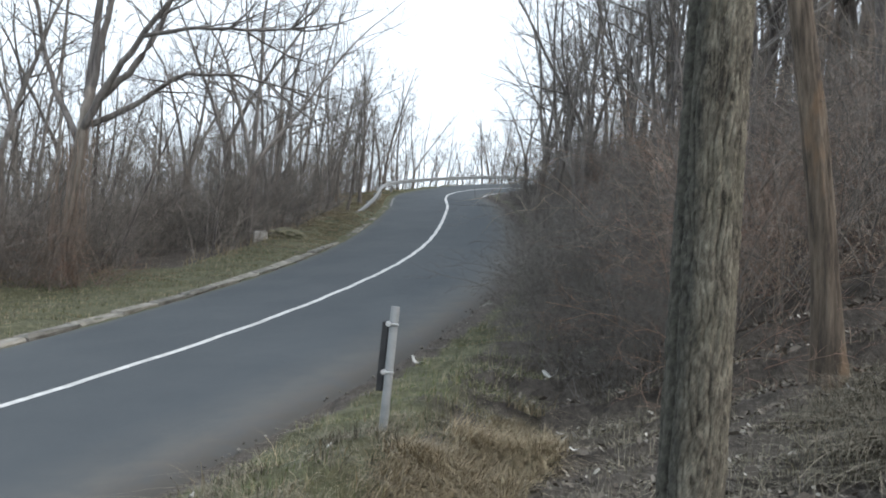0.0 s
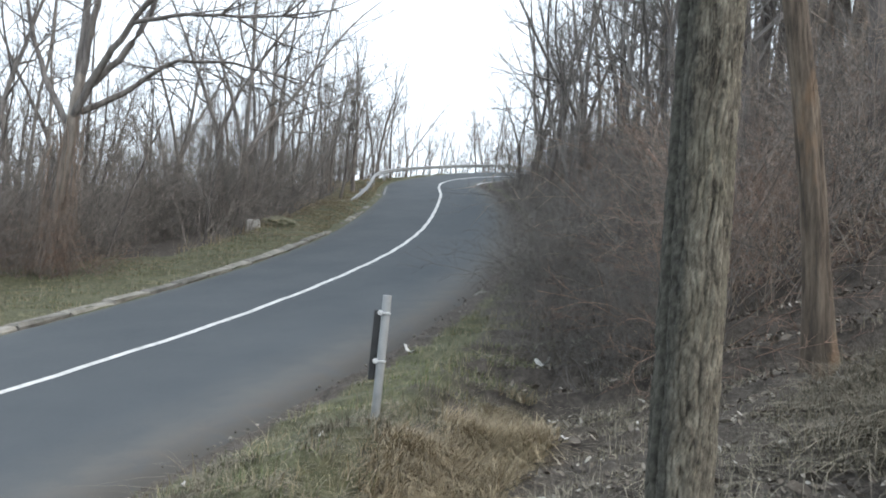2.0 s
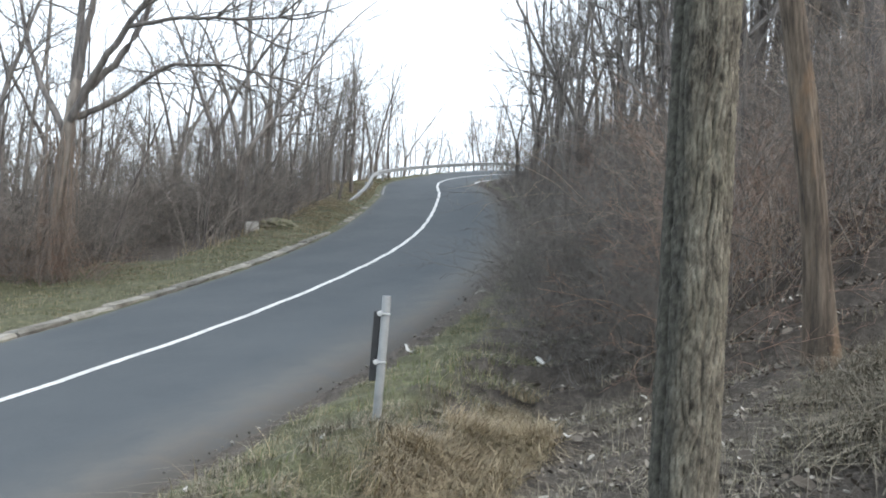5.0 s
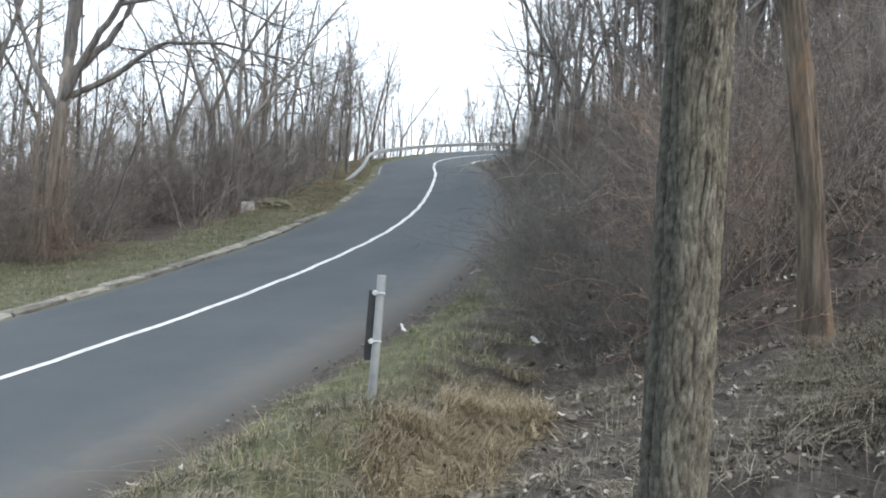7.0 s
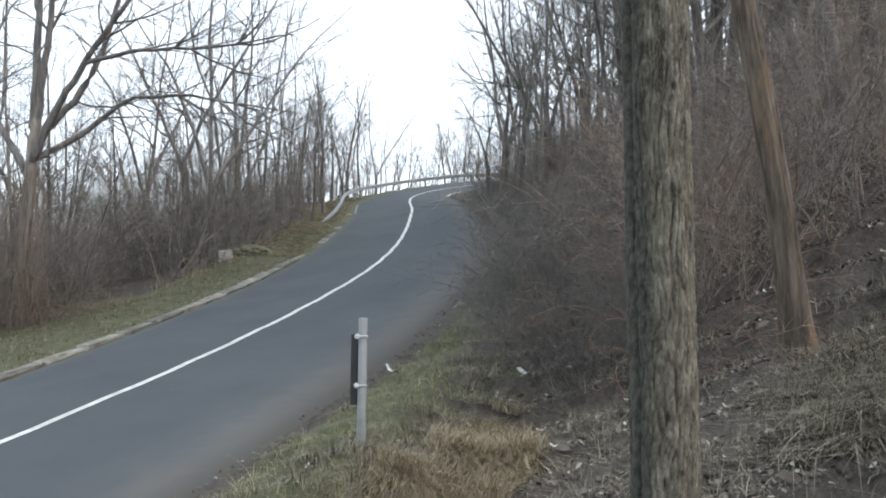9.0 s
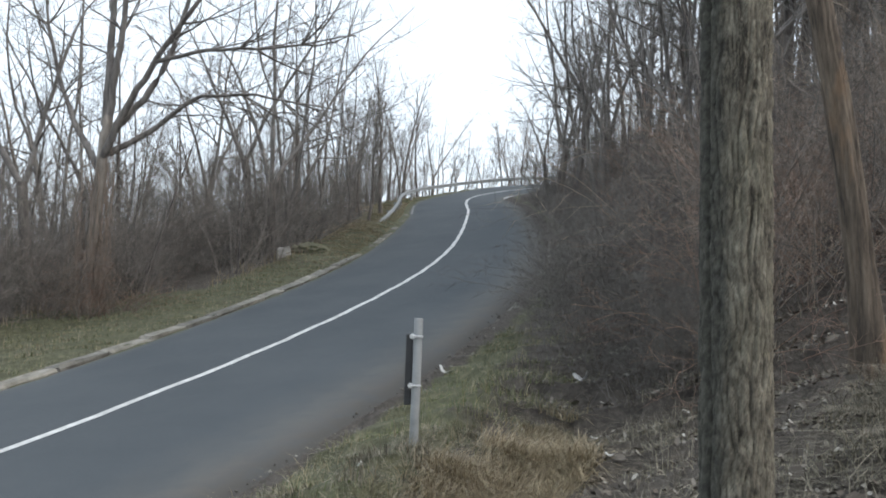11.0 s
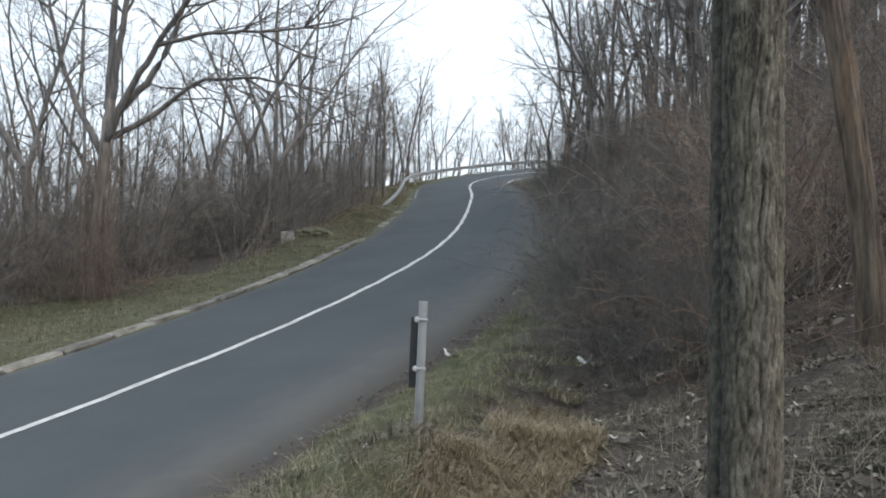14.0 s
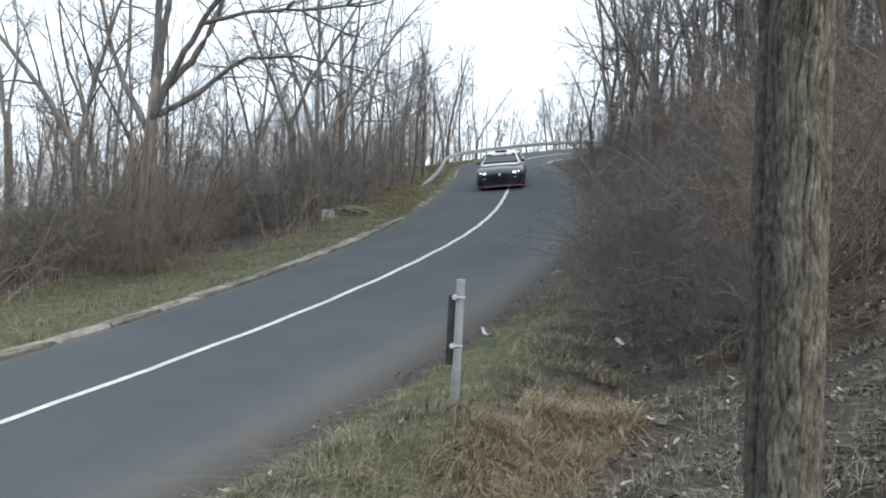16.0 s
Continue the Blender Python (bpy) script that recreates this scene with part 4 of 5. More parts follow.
def vine_tree():
    """The big forked tree on the verge, its foot wrapped in dry creepers."""
    bx, by = -8.4, 15.75
    bz = gz(bx, by)
    trunk, limbs, vine, rng = Geo(), Geo(), Geo(), np.random.default_rng(21)
    spec = [(7, 6, 0.1, 0.05, 8, 0.4, 0.75, 0.3), (5, 4, 0.15, 0.04, 6, 0.5, 0.8, 0.35), (4, 3, 0.18, 0.02, 4, 0.5, 0.8, 0.5), (3, 3, 0.2, 0, 0, 0, 0, 0.6)]

    def stem(pts, r0, r1, geo, sides=10):
        c = np.array(pts, float)
        u = np.linspace(0, 1, len(c))
        f = np.linspace(0, 1, len(c) * 4)
        p = np.stack([np.interp(f, u, c[:, a]) for a in range(3)], 1)
        p[1:-1] = (p[:-2] + p[1:-1] * 2 + p[2:]) / 4
        p += rng.normal(0, 0.012, p.shape)
        geo.tube(p, r0 + (r1 - r0) * f, sides)
        return p

    stem([(0, 0, -0.4), (0.02, 0, 1), (0.12, 0.05, 2.3), (0.2, 0.05, 3.6), (0.22, 0.1, 4.2)], 0.125, 0.11, trunk, 14)
    mains = [stem([(0.2, 0.08, 4.0), (0.2, 0.1, 5.2), (0.15, 0.2, 6.6), (0.3, 0.3, 8.6), (0.2, 0.3, 11)], 0.1, 0.03, limbs),
             stem([(0.22, 0.1, 4.0), (0.42, 0.0, 5.3), (0.62, -0.1, 6.8), (0.85, -0.2, 8.8), (1.0, 0, 11)], 0.082, 0.028, limbs),
             stem([(0.2, 0.0, 3.3), (0.75, -0.2, 4.3), (1.35, -0.4, 5.1), (2.2, -0.6, 6.2), (3.2, -0.8, 7.3), (4.4, -1, 8.2)], 0.085, 0.022, limbs),
             stem([(0.5, -0.1, 3.9), (1.1, 0.1, 4.7), (1.6, 0.2, 5.8), (1.9, 0.3, 7.2), (2.1, 0.3, 9)], 0.08, 0.03, limbs),
             stem([(0.3, 0.1, 3.4), (1.2, 0.3, 4.0), (2.0, 0.4, 4.75), (3.4, 0.4, 4.8), (4.8, 0.6, 4.5)], 0.07, 0.015, limbs),
             stem([(0.1, 0.1, 3.0), (-0.7, 0.3, 4.2), (-1.3, 0.5, 5.6), (-1.8, 0.6, 7.6)], 0.08, 0.02, limbs),
             stem([(1.5, -0.45, 5.25), (2.6, -0.5, 5.5), (4.2, -0.3, 5.6), (5.6, 0, 6.0)], 0.05, 0.012, limbs)]
    for p in mains:
        for c in range(14):
            i = rng.integers(len(p) // 3, len(p) - 1)
            d = unit(unit(p[i + 1] - p[i]) + rng.normal(0, 0.6, 3))
            grow(limbs, rng, p[i], d, rng.uniform(0.9, 2.2), rng.uniform(0.012, 0.03), 1, spec)
    # creepers: strands that hang and sprawl round the foot
    for c in range(190):
        a, rr = rng.normal(0.3, 1.0) + (math.pi if c % 3 == 0 else 0), 0.12 + 0.16 * rng.random()
        h = rng.uniform(0.4, 3.6) if c % 2 else rng.uniform(0.3, 1.5)
        out = rng.uniform(0.0, 0.25) + (1.1 * rng.random() ** 2 if h < 1.3 else 0)
        u = np.linspace(0, 1, 8)
        p = np.stack([0.08 + np.cos(a) * (rr + out * u ** 1.5) + rng.normal(0, 0.05, 8).cumsum() * 0.8,
                      np.sin(a) * (rr + out * u ** 1.5) + rng.normal(0, 0.05, 8).cumsum() * 0.8,
                      h * (1 - u ** 1.4) + 0.02 + rng.normal(0, 0.03, 8)], 1)
        vine.tube(p, np.linspace(0.009, 0.004, 8), 3)
    top = tagged(new("tree"), "big forked bare tree wrapped in dry brown creepers", "tree")
    top.matrix_basis = pose(bx, by, bz)
    geo_part("trunk", trunk, PALE_BARK, top)
    geo_part("crown", limbs, PALE_BARK, top, "spreading bare limbs and twigs")
    geo_part("creeper", vine, CREEPER, top, "dry hanging brown creepers")


near_trunk()
torn_tree()
vine_tree()


# ---- grass and leaves ----
def blades(rng, x, y, h, width, lean, segs=3, drape=None):
    """Many bent blades: numpy arrays of feet, heights and widths."""
    n = len(x)
    z = ground_z(x, y, False) - 0.02
    az = rng.random(n) * 2 * math.pi if drape is None else drape
    bend = np.abs(rng.normal(0, lean, n)) if drape is None else 0.45 + np.abs(rng.normal(0, lean * 0.6, n))
    dx, dy = np.cos(az), np.sin(az)
    sx, sy = -dy, dx
    verts = np.zeros((n, 2 * segs + 1, 3))
    for k in range(segs + 1):
        u = k / segs
        out = h * bend * u * u
        up = h * (u - 0.5 * np.minimum(bend, 1.75) * u * u)
        w = width * (1 - u) * 0.5 + 0.0004
        cx, cy, cz = x + dx * out, y + dy * out, z + up
        if k < segs:
            verts[:, 2 * k] = np.stack([cx - sx * w, cy - sy * w, cz], 1)
            verts[:, 2 * k + 1] = np.stack([cx + sx * w, cy + sy * w, cz], 1)
        else:
            verts[:, 2 * k] = np.stack([cx, cy, cz], 1)
    m = 2 * segs + 1
    base = (np.arange(n) * m)[:, None]
    faces = []
    for k in range(segs - 1):
        faces.append(base + np.array([[2 * k, 2 * k + 1, 2 * k + 3, 2 * k + 2]]))
    quads = np.concatenate(faces).tolist()
    tris = (base + np.array([[2 * segs - 2, 2 * segs - 1, 2 * segs]])).tolist()
    return verts.reshape(-1, 3), quads + tris


def grass_stuff(name, label, mat, rng, x, y, h, width, lean, segs=3, drape=None):
    v, f = blades(rng, x, y, h, width, lean, segs, drape)
    me = bpy.data.meshes.new(name)
    me.from_pydata(v.tolist(), [], f)
    me.materials.append(mat)
    me.update()
    tagged(new(name, me), label, "grass", kind="stuff")


def clumped(rng, n, xr, yr, keep, scale, cut, seed):
    x, y = rng.uniform(*xr, n), rng.uniform(*yr, n)
    s, side, edge, along, idx = road_frame(x, y)
    ok = keep(x, y, s, side, along) & (rough_noise(x, y, scale, seed) > cut + rng.normal(0, 0.25, n))
    return x[ok], y[ok]


def tussocks(rng, label, mat, cx, cy, count, size, tall, lean, drape):
    """Clumps of long blades, each clump with a height and a lie of its own."""
    k = np.repeat(np.arange(len(cx)), count)
    x, y = cx[k] + rng.normal(0, size, len(k)), cy[k] + rng.normal(0, size, len(k))
    h = rng.uniform(*tall, len(cx))[k] * rng.uniform(0.45, 1.0, len(k))
    way = rng.normal(drape, 0.8, len(cx))[k] + rng.normal(0, 0.9, len(k))
    grass_stuff("dry_grass", label, mat, rng, x, y, h, 0.0055, lean, 4, way)


def build_grass():
    rng = np.random.default_rng(5)
    vw = lambda along: verge_width(along) + 0.2
    left = lambda x, y, s, side, along: (side > 0) & (s > 0.22) & (s < vw(along))
    x, y = clumped(rng, 150000, (-12, -3.5), (6, 44), left, 1.7, -0.3, 0.3)
    grass_stuff("verge_grass", "short worn green and straw-coloured verge grass", GRASS_MIX, rng, x, y, rng.uniform(0.04, 0.13, len(x)), 0.012, 0.9, 2)
    x, y = clumped(rng, 14000, (-12, -4), (9, 40), lambda x, y, s, side, along: (side > 0) & (np.abs(s - vw(along)) < 0.6), 1.2, 0.0, 2.3)
    grass_stuff("dry_grass", "tall dry straw along the edge of the wood", STRAW, rng, x, y, rng.uniform(0.15, 0.5, len(x)), 0.014, 0.5, 3)
    near = lambda a, b: (lambda x, y, s, side, along: (side < 0) & (s > a) & (s < b) & (x * x + y * y > 4))
    x, y = clumped(rng, 60000, (-3.6, 1.2), (2.2, 13), near(0.28, 2.0), 2.3, -0.15, 1.1)
    grass_stuff("verge_grass", "mixed green and dry grass on the shoulder", GRASS_MIX, rng, x, y, rng.uniform(0.05, 0.19, len(x)), 0.006, 1.6, 3)
    x, y = clumped(rng, 11000, (-3.2, 1.0), (2.5, 12), near(0.3, 1.8), 1.9, 0.25, 4.4)
    grass_stuff("green_grass", "fresh green grass tufts on the shoulder", GRASS_GREEN, rng, x, y, rng.uniform(0.06, 0.17, len(x)), 0.006, 1.2, 3)
    # dry tussocks that hang into the ditch beside the marker post
    cx, cy = rng.uniform(-0.15, 0.75, 60), np.zeros(60)
    cy = 4.75 + 1.45 * cx + rng.normal(0, 0.26, 60)
    tussocks(rng, "matted tussocks of long dry yellow-brown grass", STRAW, cx + 0.02, cy, 330, 0.09, (0.16, 0.4), 1.4, -0.9)
    tussocks(rng, "bleached blades tangled through the tussocks", STRAW_GREY, cx, cy + 0.05, 50, 0.11, (0.14, 0.36), 1.7, -0.4)
    cx = rng.uniform(-1.9, 0.25, 50)
    cy = 5.0 + 0.95 * cx + rng.uniform(-0.75, 1.0, 50)
    s, side, edge, along, idx = road_frame(cx, cy)
    ok = (side < 0) & (s > 0.4)
    tussocks(rng, "pale straw clumps among the shoulder grass", STRAW_GREY, cx[ok], cy[ok], 120, 0.085, (0.1, 0.26), 1.5, -1.2)
    # a few tall pale stalks
    cx = rng.uniform(-1.7, 0.9, 30)
    tussocks(rng, "single tall bleached grass stalks", STRAW, cx, 5.1 + 0.95 * cx + rng.uniform(-0.5, 1.6, 30), 5, 0.06, (0.25, 0.42), 0.5, -1.2)
    x, y = clumped(rng, 60000, (-8, -3.5), (20, 44), left, 1.9, -0.5, 7.7)
    keep = rng.random(len(x)) < np.clip((y - 20) / 9, 0, 1)
    x, y = x[keep], y[keep]
    grass_stuff("dry_grass", "brown winter grass on the verge below the guard rail", STRAW, rng, x, y, rng.uniform(0.06, 0.2, len(x)), 0.012, 1.2, 2)
    # straw tufts on the far verge
    x, y = clumped(rng, 26000, (-11, -3.5), (7, 40), left, 2.6, 0.45, 5.2)
    grass_stuff("dry_grass", "scattered straw-coloured tufts on the verge", STRAW_GREY, rng, x, y, rng.uniform(0.08, 0.24, len(x)), 0.01, 0.9, 3)
    # dry grass on the bank, combed downhill
    cx, cy = rng.uniform(1.9, 4.4, 75), rng.uniform(3.1, 5.7, 75)
    ok = (cy < 3.3 + 0.62 * cx) & (cx * cx + cy * cy > 11)
    tussocks(rng, "long flattened dry grass on the bank", STRAW_GREY, cx[ok], cy[ok], 330, 0.14, (0.14, 0.36), 2.2, -2.3)


def bank_grass():
    rng = np.random.default_rng(15)
    ditch = lambda x, y, s, side, along: (side < 0) & (s > 1.7) & (s < 6) & (x * x + y * y > 4)
    x, y = clumped(rng, 40000, (0.0, 5.5), (2.4, 6.6), ditch, 1.6, 0.35, 6.1)
    grass_stuff("dry_grass", "thin flattened dead grass over the ditch and bank", STRAW_GREY, rng, x, y, rng.uniform(0.05, 0.2, len(x)), 0.005, 2.0, 3)


def edge_gravel():
    """Loose grit and broken asphalt along the road's edge."""
    rng = np.random.default_rng(52)
    n = 9000
    x, y = rng.uniform(-5, 2.5, n), rng.uniform(1.5, 24, n)
    s, side, edge, along, idx = road_frame(x, y)
    ok = (side < 0) & (np.abs(s - 0.06) < 0.12 + 0.14 * rng.random(n))
    x, y, s = x[ok], y[ok], s[ok]
    z = np.where(s < 0.03, road_z(x, y), ground_z(x, y, False))
    n = len(x)
    shape = np.array([(1, 0, 0), (0, 1, 0), (-1, 0, 0), (0, -1, 0), (0, 0, 0.8), (0, 0, -0.8)], float)
    size = rng.uniform(0.006, 0.02, n) * np.where(rng.random(n) < 0.06, 2.0, 1.0)
    v = shape[None] * size[:, None, None] * rng.uniform(0.6, 1.4, (n, 6, 3))
    a = rng.random(n) * 2 * math.pi
    rx = v[..., 0] * np.cos(a)[:, None] - v[..., 1] * np.sin(a)[:, None]
    ry = v[..., 0] * np.sin(a)[:, None] + v[..., 1] * np.cos(a)[:, None]
    pts = np.stack([x[:, None] + rx, y[:, None] + ry, z[:, None] + v[..., 2] + 0.003], 2).reshape(-1, 3)
    tri = np.array([(0, 1, 4), (1, 2, 4), (2, 3, 4), (3, 0, 4), (1, 0, 5), (2, 1, 5), (3, 2, 5), (0, 3, 5)])
    f = ((np.arange(n) * 6)[:, None, None] + tri[None]).reshape(-1, 3)
    me = bpy.data.meshes.new("gravel")
    me.from_pydata(pts.tolist(), [], f.tolist())
    me.materials.append(island("gravel_stone", [(0.0, (0.05, 0.046, 0.04)), (0.6, (0.12, 0.11, 0.096)), (1.0, (0.26, 0.245, 0.22))], 0.9))
    me.update()
    tagged(new("gravel", me), "loose grey-brown grit along the asphalt edge", "gravel", kind="stuff")


def far_wood():
    """Stems too far in to tell apart, closing the wood against the sky."""
    rng = np.random.default_rng(44)
    g = Geo()
    for x0, x1, y0, y1, n, keep in ((-60, -6, 12, 80, 330, lambda s, side: side > 0 and s > 14), (-14, 16, 52, 90, 90, lambda s, side: side > 0 and s > 6), (4, 40, 10, 44, 350, lambda s, side: side < 0 and s > 11)):
        x, y = rng.uniform(x0, x1, n), rng.uniform(y0, y1, n)
        s, side, edge, along, idx = road_frame(x, y)
        z = ground_z(x, y)
        for a, b, c, e, f in zip(x, y, z, s, side):
            if not keep(e, f):
                continue
            h = rng.uniform(3, 8.5)
            pts = np.cumsum(np.vstack([[a, b, c - 0.2], np.stack([rng.normal(0, 0.12, 5), rng.normal(0, 0.12, 5), np.full(5, h / 5)], 1)]), 0)
            g.tube(pts, np.linspace(rng.uniform(0.03, 0.08), 0.012, 6), 4)
            for k in range(9):
                u = rng.uniform(0.2, 0.98)
                p = pts[0] + (pts[-1] - pts[0]) * u
                d = unit(rng.normal(0, 0.6, 3) + np.array([0, 0, 0.7])) * rng.uniform(0.5, 1.6)
                g.tube([p, p + d * 0.5 + rng.normal(0, 0.06, 3), p + d], [0.016, 0.01, 0.005], 3)
    tagged(new("far_wood", g.mesh("far_wood", TWIG)), "dense bare stems deep in the wood", "woodland", kind="stuff")


def build_leaves():
    rng = np.random.default_rng(9)
    n = 42000
    x, y = rng.uniform(-0.6, 7, n), rng.uniform(2.6, 14, n)
    s, side, edge, along, idx = road_frame(x, y)
    ok = (side < 0) & (s > 1.3) & (rng.random(n) < np.clip((s - 1.2) / 1.0, 0.05, 1))
    x, y = x[ok], y[ok]
    n = len(x)
    z = ground_z(x, y, False)
    size = rng.uniform(0.008, 0.022, n) * np.where(rng.random(n) < 0.08, 2.2, 1.0)
    a = rng.random(n) * 2 * math.pi
    tx, ty = rng.normal(0, 0.45, n), rng.normal(0, 0.45, n)
    c, sn = np.cos(a), np.sin(a)
    shape = np.array([(-1, 0, 0), (-0.35, 0.55, 0.18), (0.5, 0.42, 0.15), (1, 0, 0.1), (0.45, -0.45, 0.2), (-0.4, -0.5, 0.15), (0, 0, -0.02)])
    px = (shape[None, :, 0] * c[:, None] - shape[None, :, 1] * sn[:, None]) * size[:, None]
    py = (shape[None, :, 0] * sn[:, None] + shape[None, :, 1] * c[:, None]) * size[:, None]
    pz = shape[None, :, 2] * size[:, None] + px * tx[:, None] + py * ty[:, None] + 0.012 + 0.02 * rng.random(n)[:, None]
    v = np.stack([x[:, None] + px, y[:, None] + py, z[:, None] + pz], 2).reshape(-1, 3)
    fan = np.array([(6, 0, 5), (6, 5, 4), (6, 4, 3), (6, 3, 2), (6, 2, 1), (6, 1, 0)])
    f = ((np.arange(n) * 7)[:, None, None] + fan[None]).reshape(-1, 3)
    me = bpy.data.meshes.new("leaf_litter")
    me.from_pydata(v.tolist(), [], f.tolist())
    me.materials.append(LEAF)
    me.update()
    tagged(new("leaf_litter", me), "dead brown and pale leaves covering the bank and ditch", "leaves", kind="stuff")


build_grass()
bank_grass()
build_leaves()
edge_gravel()
far_wood()


# ---- marker post ----
def marker_post():
    bx, by = -0.315, 5.53
    bz = gz(bx, by)
    top = tagged(new("marker_post"), "galvanised steel tube post with a black reflector plate", "post")
    top.matrix_basis = pose(bx, by, bz, 0, 0.8)
    h = -0.06 - bz
    bm = bmesh.new()
    cyl(bm, 0.031, h + 0.3, (0, 0, (h - 0.3) / 2), segs=24, bevel=0.004)
    for f in bm.faces:
        f.smooth = len(f.verts) == 4
    part("pole", bm, STEEL, top)
    black = surface("black_plastic", [(0.3, (0.012, 0.012, 0.013)), (0.7, (0.03, 0.03, 0.032))], 8.0, 0.45)
    bm = bmesh.new()
    box(bm, (0.05, 0.03, 0.49), (-0.058, 0.02, h - 0.355), bevel=0.008)
    part("reflector_plate", bm, black, top, "black plastic reflector back plate")
    chrome = surface("zinc_bolt", [(0.3, (0.62, 0.62, 0.62)), (0.7, (0.85, 0.85, 0.85))], 20.0, 0.3, 0.9)
    for z in (h - 0.125, h - 0.46):
        bm = bmesh.new()
        cyl(bm, 0.019, 0.016, (-0.035, -0.036, z), "Y", 12)
        cyl(bm, 0.01, 0.03, (-0.035, -0.05, z), "Y", 6)
        box(bm, (0.075, 0.006, 0.014), (0.0, -0.034, z), bevel=0.002)
        part("bolt", bm, chrome, top, "bright zinc clamp bolt")


# ---- guard rail ----
def guard_rail():
    ks = [k for k in range(0, len(LINE)) if LINE[k][1] > 30.5 and LINE[k][0] < 30]
    top = tagged(new("guard_rail"), "galvanised steel W-beam guard rail round the bend", "guard rail", kind="")
    path = []
    for k in ks:
        p = LINE[k] + LEFT[k] * (W_LEFT[k] + 0.5 + 0.75 * max(0.0, (38.5 - LINE[k][1]) / 8 if LINE[k][0] < 2 else 0.0) ** 1.5)
        if not path or np.hypot(*(np.array(path[-1][:2]) - p)) > 0.2:
            path.append((p[0], p[1]))
    path = np.array(path)
    for it in range(6):
        path[1:-1] = (path[:-2] + path[1:-1] * 2 + path[2:]) / 4
    tan = np.gradient(path, axis=0)
    tan /= np.linalg.norm(tan, axis=1)[:, None]
    nor = np.stack([tan[:, 1], -tan[:, 0]], 1)
    far = np.concatenate([[0], np.cumsum(np.linalg.norm(np.diff(path, axis=0), axis=1))])
    base = np.array([float(road_z(x, y)) for x, y in path + nor * 0.45]) - 0.02
    rise = np.clip(far / 8.5, 0, 1)
    lift = 0.02 + 0.58 * rise * rise * (3 - 2 * rise) - 0.12 * np.clip((far - 13) / 6, 0, 1)
    prof = [(0.0, -0.155), (0.035, -0.14), (0.08, -0.09), (0.08, -0.065), (0.02, -0.02), (0.02, 0.02), (0.08, 0.065), (0.08, 0.09), (0.035, 0.14), (0.0, 0.155)]
    prof = [(a * 0.8, b * 0.68) for a, b in prof]
    prof = prof + [(a - 0.004, b) for a, b in reversed(prof)]
    g, n = Geo(), len(prof)
    v = [(path[i][0] + nor[i][0] * a, path[i][1] + nor[i][1] * a, base[i] + lift[i] + b) for i in range(len(path)) for a, b in prof]
    g.add(v, [(i * n + j, i * n + (j + 1) % n, (i + 1) * n + (j + 1) % n, (i + 1) * n + j) for i in range(len(path) - 1) for j in range(n)])
    geo_part("beam", g, STEEL, top, smooth=False)
    bm = bmesh.new()
    box(bm, (0.1, 0.055, 1.25), (0, 0, -0.45), bevel=0.006, segments=1)
    pm = bpy.data.meshes.new("post")
    bm.to_mesh(pm)
    bm.free()
    pm.materials.append(STEEL)
    bm = bmesh.new()
    cyl(bm, 0.018, 0.02, (0, 0, 0), "X", 8)
    bmm = bpy.data.meshes.new("bolt")
    bm.to_mesh(bmm)
    bm.free()
    bmm.materials.append(STEEL)
    want = 4.0
    for i in range(len(path)):
        if far[i] >= want:
            want += 2.0
            a = math.degrees(math.atan2(nor[i][1], nor[i][0]))
            ob = hold(new("post", pm), top)
            ob.matrix_basis = pose(path[i][0] - nor[i][0] * 0.06, path[i][1] - nor[i][1] * 0.06, base[i] + lift[i] - 0.02, 0, 0, a)
            b = hold(new("bolt", bmm), ob)
            b.matrix_basis = pose(0.092, 0, 0.02)


# ---- kerbs ----
def kerb(side, lo, hi, label, gap_from, rng, wide=0.24):
    top = tagged(new("kerb"), label, "kerb", kind="structure")
    meshes = []
    for k in range(5):
        bm = bmesh.new()
        box(bm, (0.96, wide, 0.2), (0, 0, 0), bevel=0.018)
        for v in bm.verts:
            v.co += Vector((rng.normal(0, 0.016), rng.normal(0, 0.02), rng.normal(0, 0.011)))
        me = bpy.data.meshes.new("kerb_stone")
        bm.to_mesh(me)
        bm.free()
        me.materials.append(CONCRETE)
        meshes.append(me)
    row = np.array([LINE[k] + LEFT[k] * side * ((W_LEFT[k] if side > 0 else W_RIGHT[k]) + wide / 2 - 0.02) for k in range(len(LINE)) if lo < LINE[k][1] < hi and LINE[k][0] < 1])
    far = np.concatenate([[0], np.cumsum(np.linalg.norm(np.diff(row, axis=0), axis=1))])
    at = lambda d: np.array([np.interp(d, far, row[:, 0]), np.interp(d, far, row[:, 1])])
    for d in np.arange(0.5, far[-1] - 0.5, 0.975):
        p, q0, q1 = at(d), at(d - 0.48), at(d + 0.48)
        if p[1] > gap_from and rng.random() < (0.35 if side > 0 else 0.62):
            continue
        t = (q1 - q0) / np.linalg.norm(q1 - q0)
        slope = math.degrees(math.atan2(float(road_z(*q1) - road_z(*q0)), 0.96))
        ob = hold(new("kerb_stone", meshes[int(rng.integers(5))]), top)
        ob.matrix_basis = pose(p[0], p[1], float(road_z(*p)) - 0.058 + rng.normal(0, 0.006) - (0.035 if p[1] > gap_from else 0), rng.normal(0, 1.2), -slope + rng.normal(0, 0.6),
                               math.degrees(math.atan2(t[1], t[0])) + rng.normal(0, 0.7))


